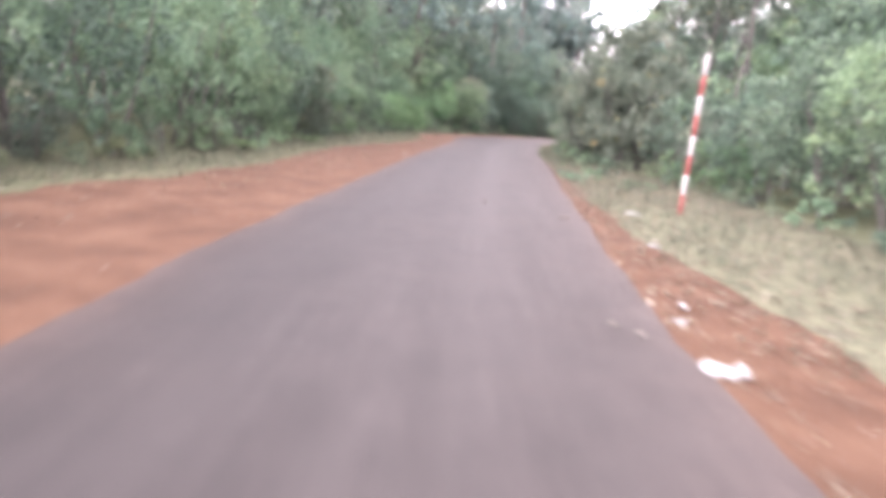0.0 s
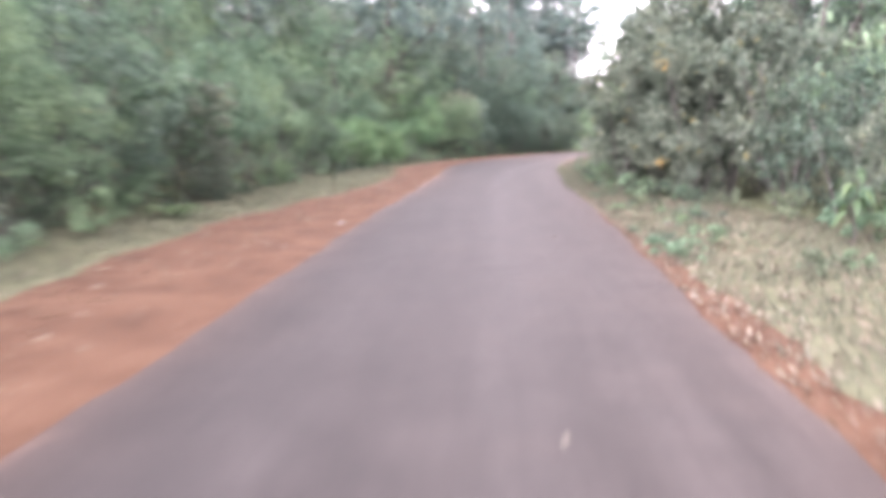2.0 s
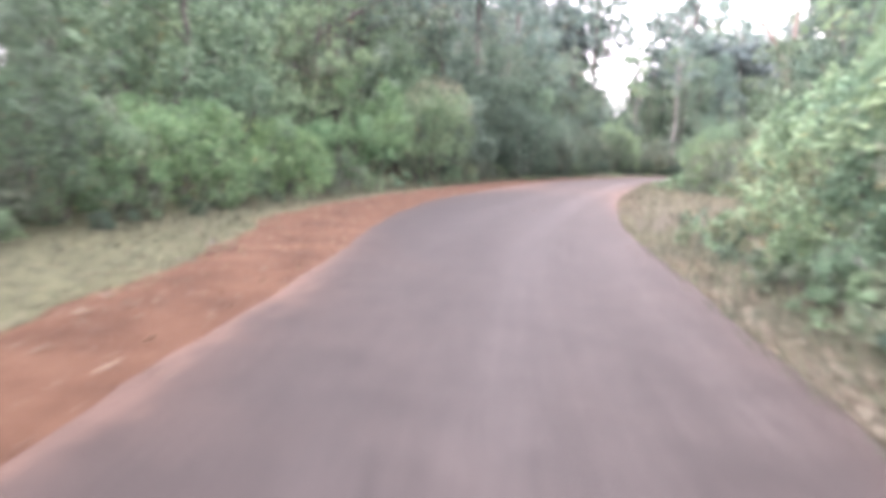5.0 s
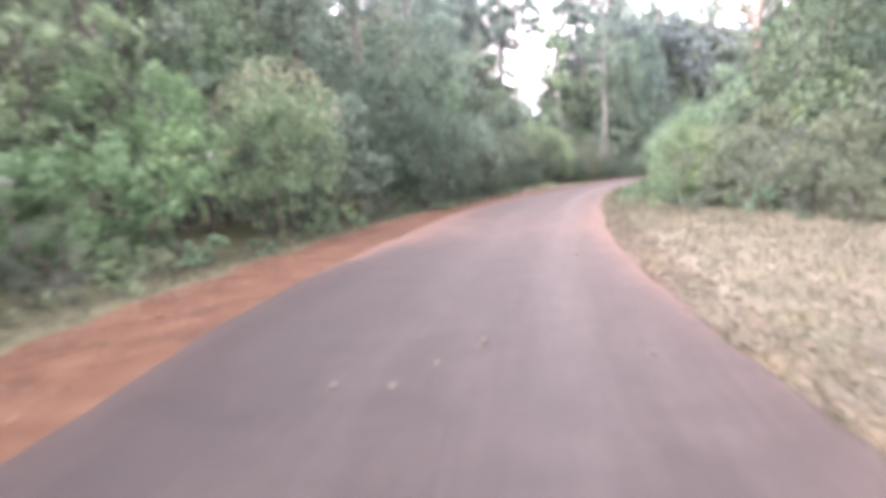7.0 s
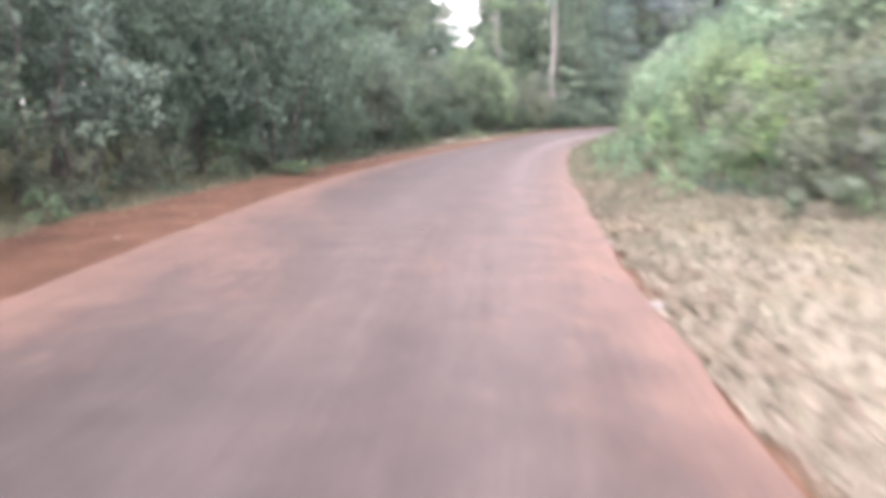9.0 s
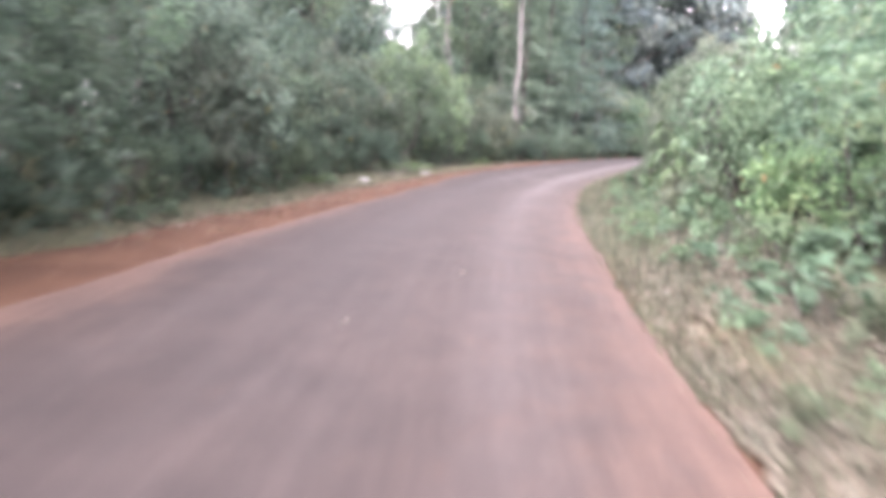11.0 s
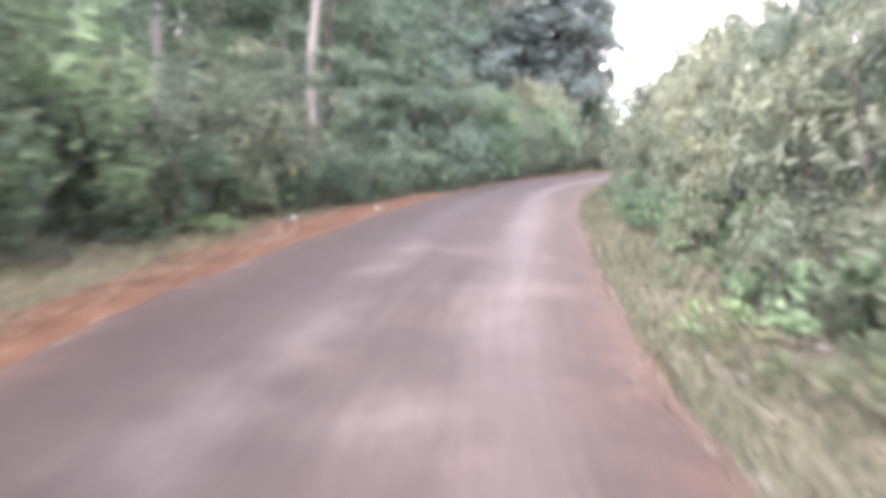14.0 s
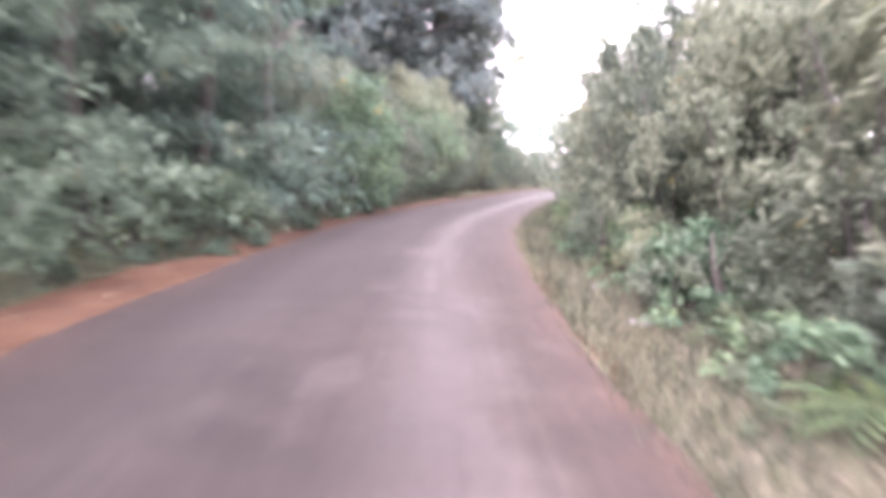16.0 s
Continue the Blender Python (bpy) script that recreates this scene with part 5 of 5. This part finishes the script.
def build_dry_brush():
    """A tangle of thin pale twigs."""
    rng = np.random.default_rng(500)
    top = new("dry_brush")
    for k in range(26):
        q, r = rng.uniform(0, 6.28), rng.uniform(0.0, 0.25)
        a = (math.cos(q) * r, math.sin(q) * r, -0.05)
        b = (math.cos(q) * (r + rng.uniform(0.12, 0.3)), math.sin(q) * (r + rng.uniform(0.12, 0.3)), rng.uniform(0.12, 0.34))
        part("twig", limb_mesh("twig", bent(rng, a, b, 5, 0.03), [0.008, 0.007, 0.006, 0.004, 0.002], STICK, 5), top)
    return tagged(top, "dead dry brush with thin pale twigs on the verge", "dry brush", group="dry brush")


BRUSH = build_dry_brush()
for x, y, turn in ((3.6, 38.6, 0.4), (4.3, 39.6, 2.2), (8.2, 70.9, 1.2), (9.0, 72.0, 3.0), (10.6, 75.2, 4.4)):
    copy_thing(BRUSH, pose(x, y, lie(x, y), 0, 0, math.degrees(turn)))
BRUSH.matrix_basis = pose(3.3, 37.4, lie(3.3, 37.4))


# ---- plants with a form of their own ----
def build_fern(seed, fronds, length, label):
    rng = np.random.default_rng(seed)
    top = new("fern")
    for k in range(fronds):
        q = 2 * math.pi * (k + rng.uniform(0, 0.5)) / fronds
        ln, rise = length * rng.uniform(0.75, 1.15), rng.uniform(0.55, 0.95)
        u = np.linspace(0, 1, 15)
        r, h = ln * (0.75 * u + 0.12 * u**2), ln * rise * (1.5 * u - 1.35 * u**2)
        spine = np.stack([np.cos(q) * r, np.sin(q) * r, h], 1)
        side = np.array([-math.sin(q), math.cos(q), 0.0])
        way = unit(np.gradient(spine, axis=0))
        v, f = [], []
        for j in range(2, 15):
            w = ln * 0.24 * math.sin(math.pi * min(0.18 + 0.8 * u[j], 0.97)) + 0.01
            for sign in (-1, 1):
                tip = spine[j] + side * sign * w + way[j] * w * 0.45 - np.array([0, 0, 0.22 * w])
                half = way[j] * ln * 0.026
                v += [spine[j] - half, (spine[j] + tip) / 2 - half * 1.1 + (0, 0, 0.008), tip, (spine[j] + tip) / 2 + half * 1.3 + (0, 0, 0.008)]
                f.append(tuple(range(len(v) - 4, len(v))))
        frond = part("frond", mesh_of("frond", np.array(v), np.array(f), LEAF_FERN), top)
        part("stalk", limb_mesh("stalk", [tuple(p) for p in spine[::3]], [0.007, 0.006, 0.005, 0.003, 0.002], GRASS, 4), frond)
    return tagged(top, label, "fern", group="verge ferns")


FERN = build_fern(601, 11, 0.75, "bright green fern with arching fronds under the bushes")
for x, y, k, turn in ((9.3, 73.2, 0.9, 1.0), (8.95, 72.6, 0.7, 2.3), (6.2, 68.1, 0.8, 3.0), (12.2, 77.4, 0.8, 4.0), (14.3, 81.0, 0.7, 5.0), (2.6, 58.6, 0.85, 0.6), (-5.0, 15.2, 0.9, 1.9), (-4.9, 20.5, 0.8, 2.9), (19.6, 77.6, 0.8, 0.3), (11.2, 62.6, 0.8, 2.0), (16.3, 72.4, 0.8, 1.2)):
    copy_thing(FERN, Matrix.Translation((x, y, lie(x, y) - 0.01)) @ Matrix.Rotation(turn, 4, "Z") @ Matrix.Scale(k, 4))
FERN.matrix_basis = pose(8.5, 72.2, lie(8.5, 72.2) - 0.01)


def build_long_leaf(seed):
    rng = np.random.default_rng(seed)
    top = new("long_leaved_plant")
    part("stem", limb_mesh("stem", bent(rng, (0, 0, -0.1), (0.05, 0, 1.5), 6, 0.03), [0.03, 0.028, 0.025, 0.022, 0.018, 0.01], BARK, 6), top)
    for k in range(14):
        q, z = 2.4 * k + rng.uniform(-0.3, 0.3), 0.55 + 0.075 * k
        ln = rng.uniform(0.45, 0.7)
        u = np.linspace(0, 1, 8)
        w = 0.075 * np.sin(math.pi * np.clip(u, 0.06, 0.985)) ** 0.7
        spine = np.stack([np.cos(q) * ln * u * 0.8, np.sin(q) * ln * u * 0.8, z + ln * (0.75 * u - 1.15 * u**2)], 1)
        side = np.array([-math.sin(q), math.cos(q), 0.0])
        rim = np.array([0, 0, 0.25])
        v = np.concatenate([spine + (side + rim) * w[:, None], spine, spine + (rim - side) * w[:, None]])
        j = np.arange(7)
        f = np.concatenate([np.stack([j, j + 1, j + 9, j + 8], 1), np.stack([j + 8, j + 9, j + 17, j + 16], 1)])
        part("leaf", mesh_of("leaf", v, f, LEAF_FERN, True), top)
    return tagged(top, "upright plant with long drooping glossy leaves", "plant", group="long-leaved plants")


LONG = build_long_leaf(611)
for x, y, k, turn in ((15.5, 82.95, 0.9, 1.4), (14.2, 81.3, 0.8, 3.1), (11.2, 61.2, 0.7, 0.5), (11.9, 62.3, 0.7, 2.5), (11.7, 64.6, 0.8, 0.2), (12.4, 66.1, 0.95, 1.9), (13.0, 67.4, 0.85, 4.0), (4.6, 18.3, 0.6, 1.0)):
    copy_thing(LONG, Matrix.Translation((x, y, lie(x, y))) @ Matrix.Rotation(turn, 4, "Z") @ Matrix.Scale(k, 4))
LONG.matrix_basis = pose(15.2, 82.3, lie(15.2, 82.3))

turning = shrub(621, "shrub", "tall grey-green bush with clusters of turned yellow leaves", LEAF_SILVER, 1.3, 3.7, 4600, 0.115, 66, 0.4, aspect=0.55, droop=0.9)
rng = np.random.default_rng(622)
for c in ((-0.85, -1.12, 0.85), (-0.95, -1.0, 2.75)):
    o = unit(rng.normal(size=(11, 3)) + (-0.3, -0.6, 0.2))
    part("yellow_leaves", mesh_of("yellow_leaves", *leaf_shapes(rng, np.array(c) + o * 0.11, o, 0.10, 0.55, 0.9), YELLOW), turning, "cluster of turned yellow leaves")
turning.matrix_basis = pose(4.45, 25.0, lie(4.45, 25.0) - 0.03)


sprays = shrub(625, "shrub", "leafy green bush of layered sprays with a few rusty shoots", LEAF_MID, 1.25, 3.1, 4600, 0.13, 60, 0.4, droop=0.8, aspect=0.5)
for c in ((-0.5, -0.6, 2.75), (0.2, -0.9, 2.2)):
    o = unit(rng.normal(size=(9, 3)) + (-0.2, -0.5, 0.6))
    part("shoot", mesh_of("shoot", *leaf_shapes(rng, np.array(c) + o * 0.14, o, 0.12, 0.4, 0.4), YELLOW), sprays, "shoot of rusty young leaves")
sprays.matrix_basis = pose(24.4, 90.6, lie(24.4, 90.6) - 0.03)


def build_dead_tree():
    """A bare, crooked, pale dead tree with curling branches."""
    rng = np.random.default_rng(640)
    top = new("dead_tree")
    part("trunk", limb_mesh("trunk", [(0, 0, -0.2), (0.1, 0, 1.2), (-0.15, 0.05, 2.6), (0.1, 0.1, 3.9), (-0.2, 0, 5.2), (0.05, 0, 6.1)], [0.09, 0.085, 0.075, 0.065, 0.05, 0.02], BARK_PALE, 8), top)
    for z, q, reach in ((3.3, 0.3, 1.4), (4.2, 2.9, 1.2), (4.9, -0.6, 1.1), (5.3, 2.2, 0.8)):
        u = np.linspace(0, 1, 9)
        curl = np.stack([math.cos(q) * reach * u + 0.15 * np.sin(5 * u), math.sin(q) * reach * u, z + 0.75 * np.sin(3.6 * u) - 0.35 * u], 1)
        part("branch", limb_mesh("branch", [tuple(p) for p in curl + rng.normal(size=(9, 3)) * 0.03], list(np.linspace(0.045, 0.012, 9)), BARK_PALE, 6), top)
    top.matrix_basis = pose(22.3, 89.9, lie(22.3, 89.9) - 0.03)
    tagged(top, "bare crooked pale dead tree above the undergrowth", "dead tree")


build_dead_tree()
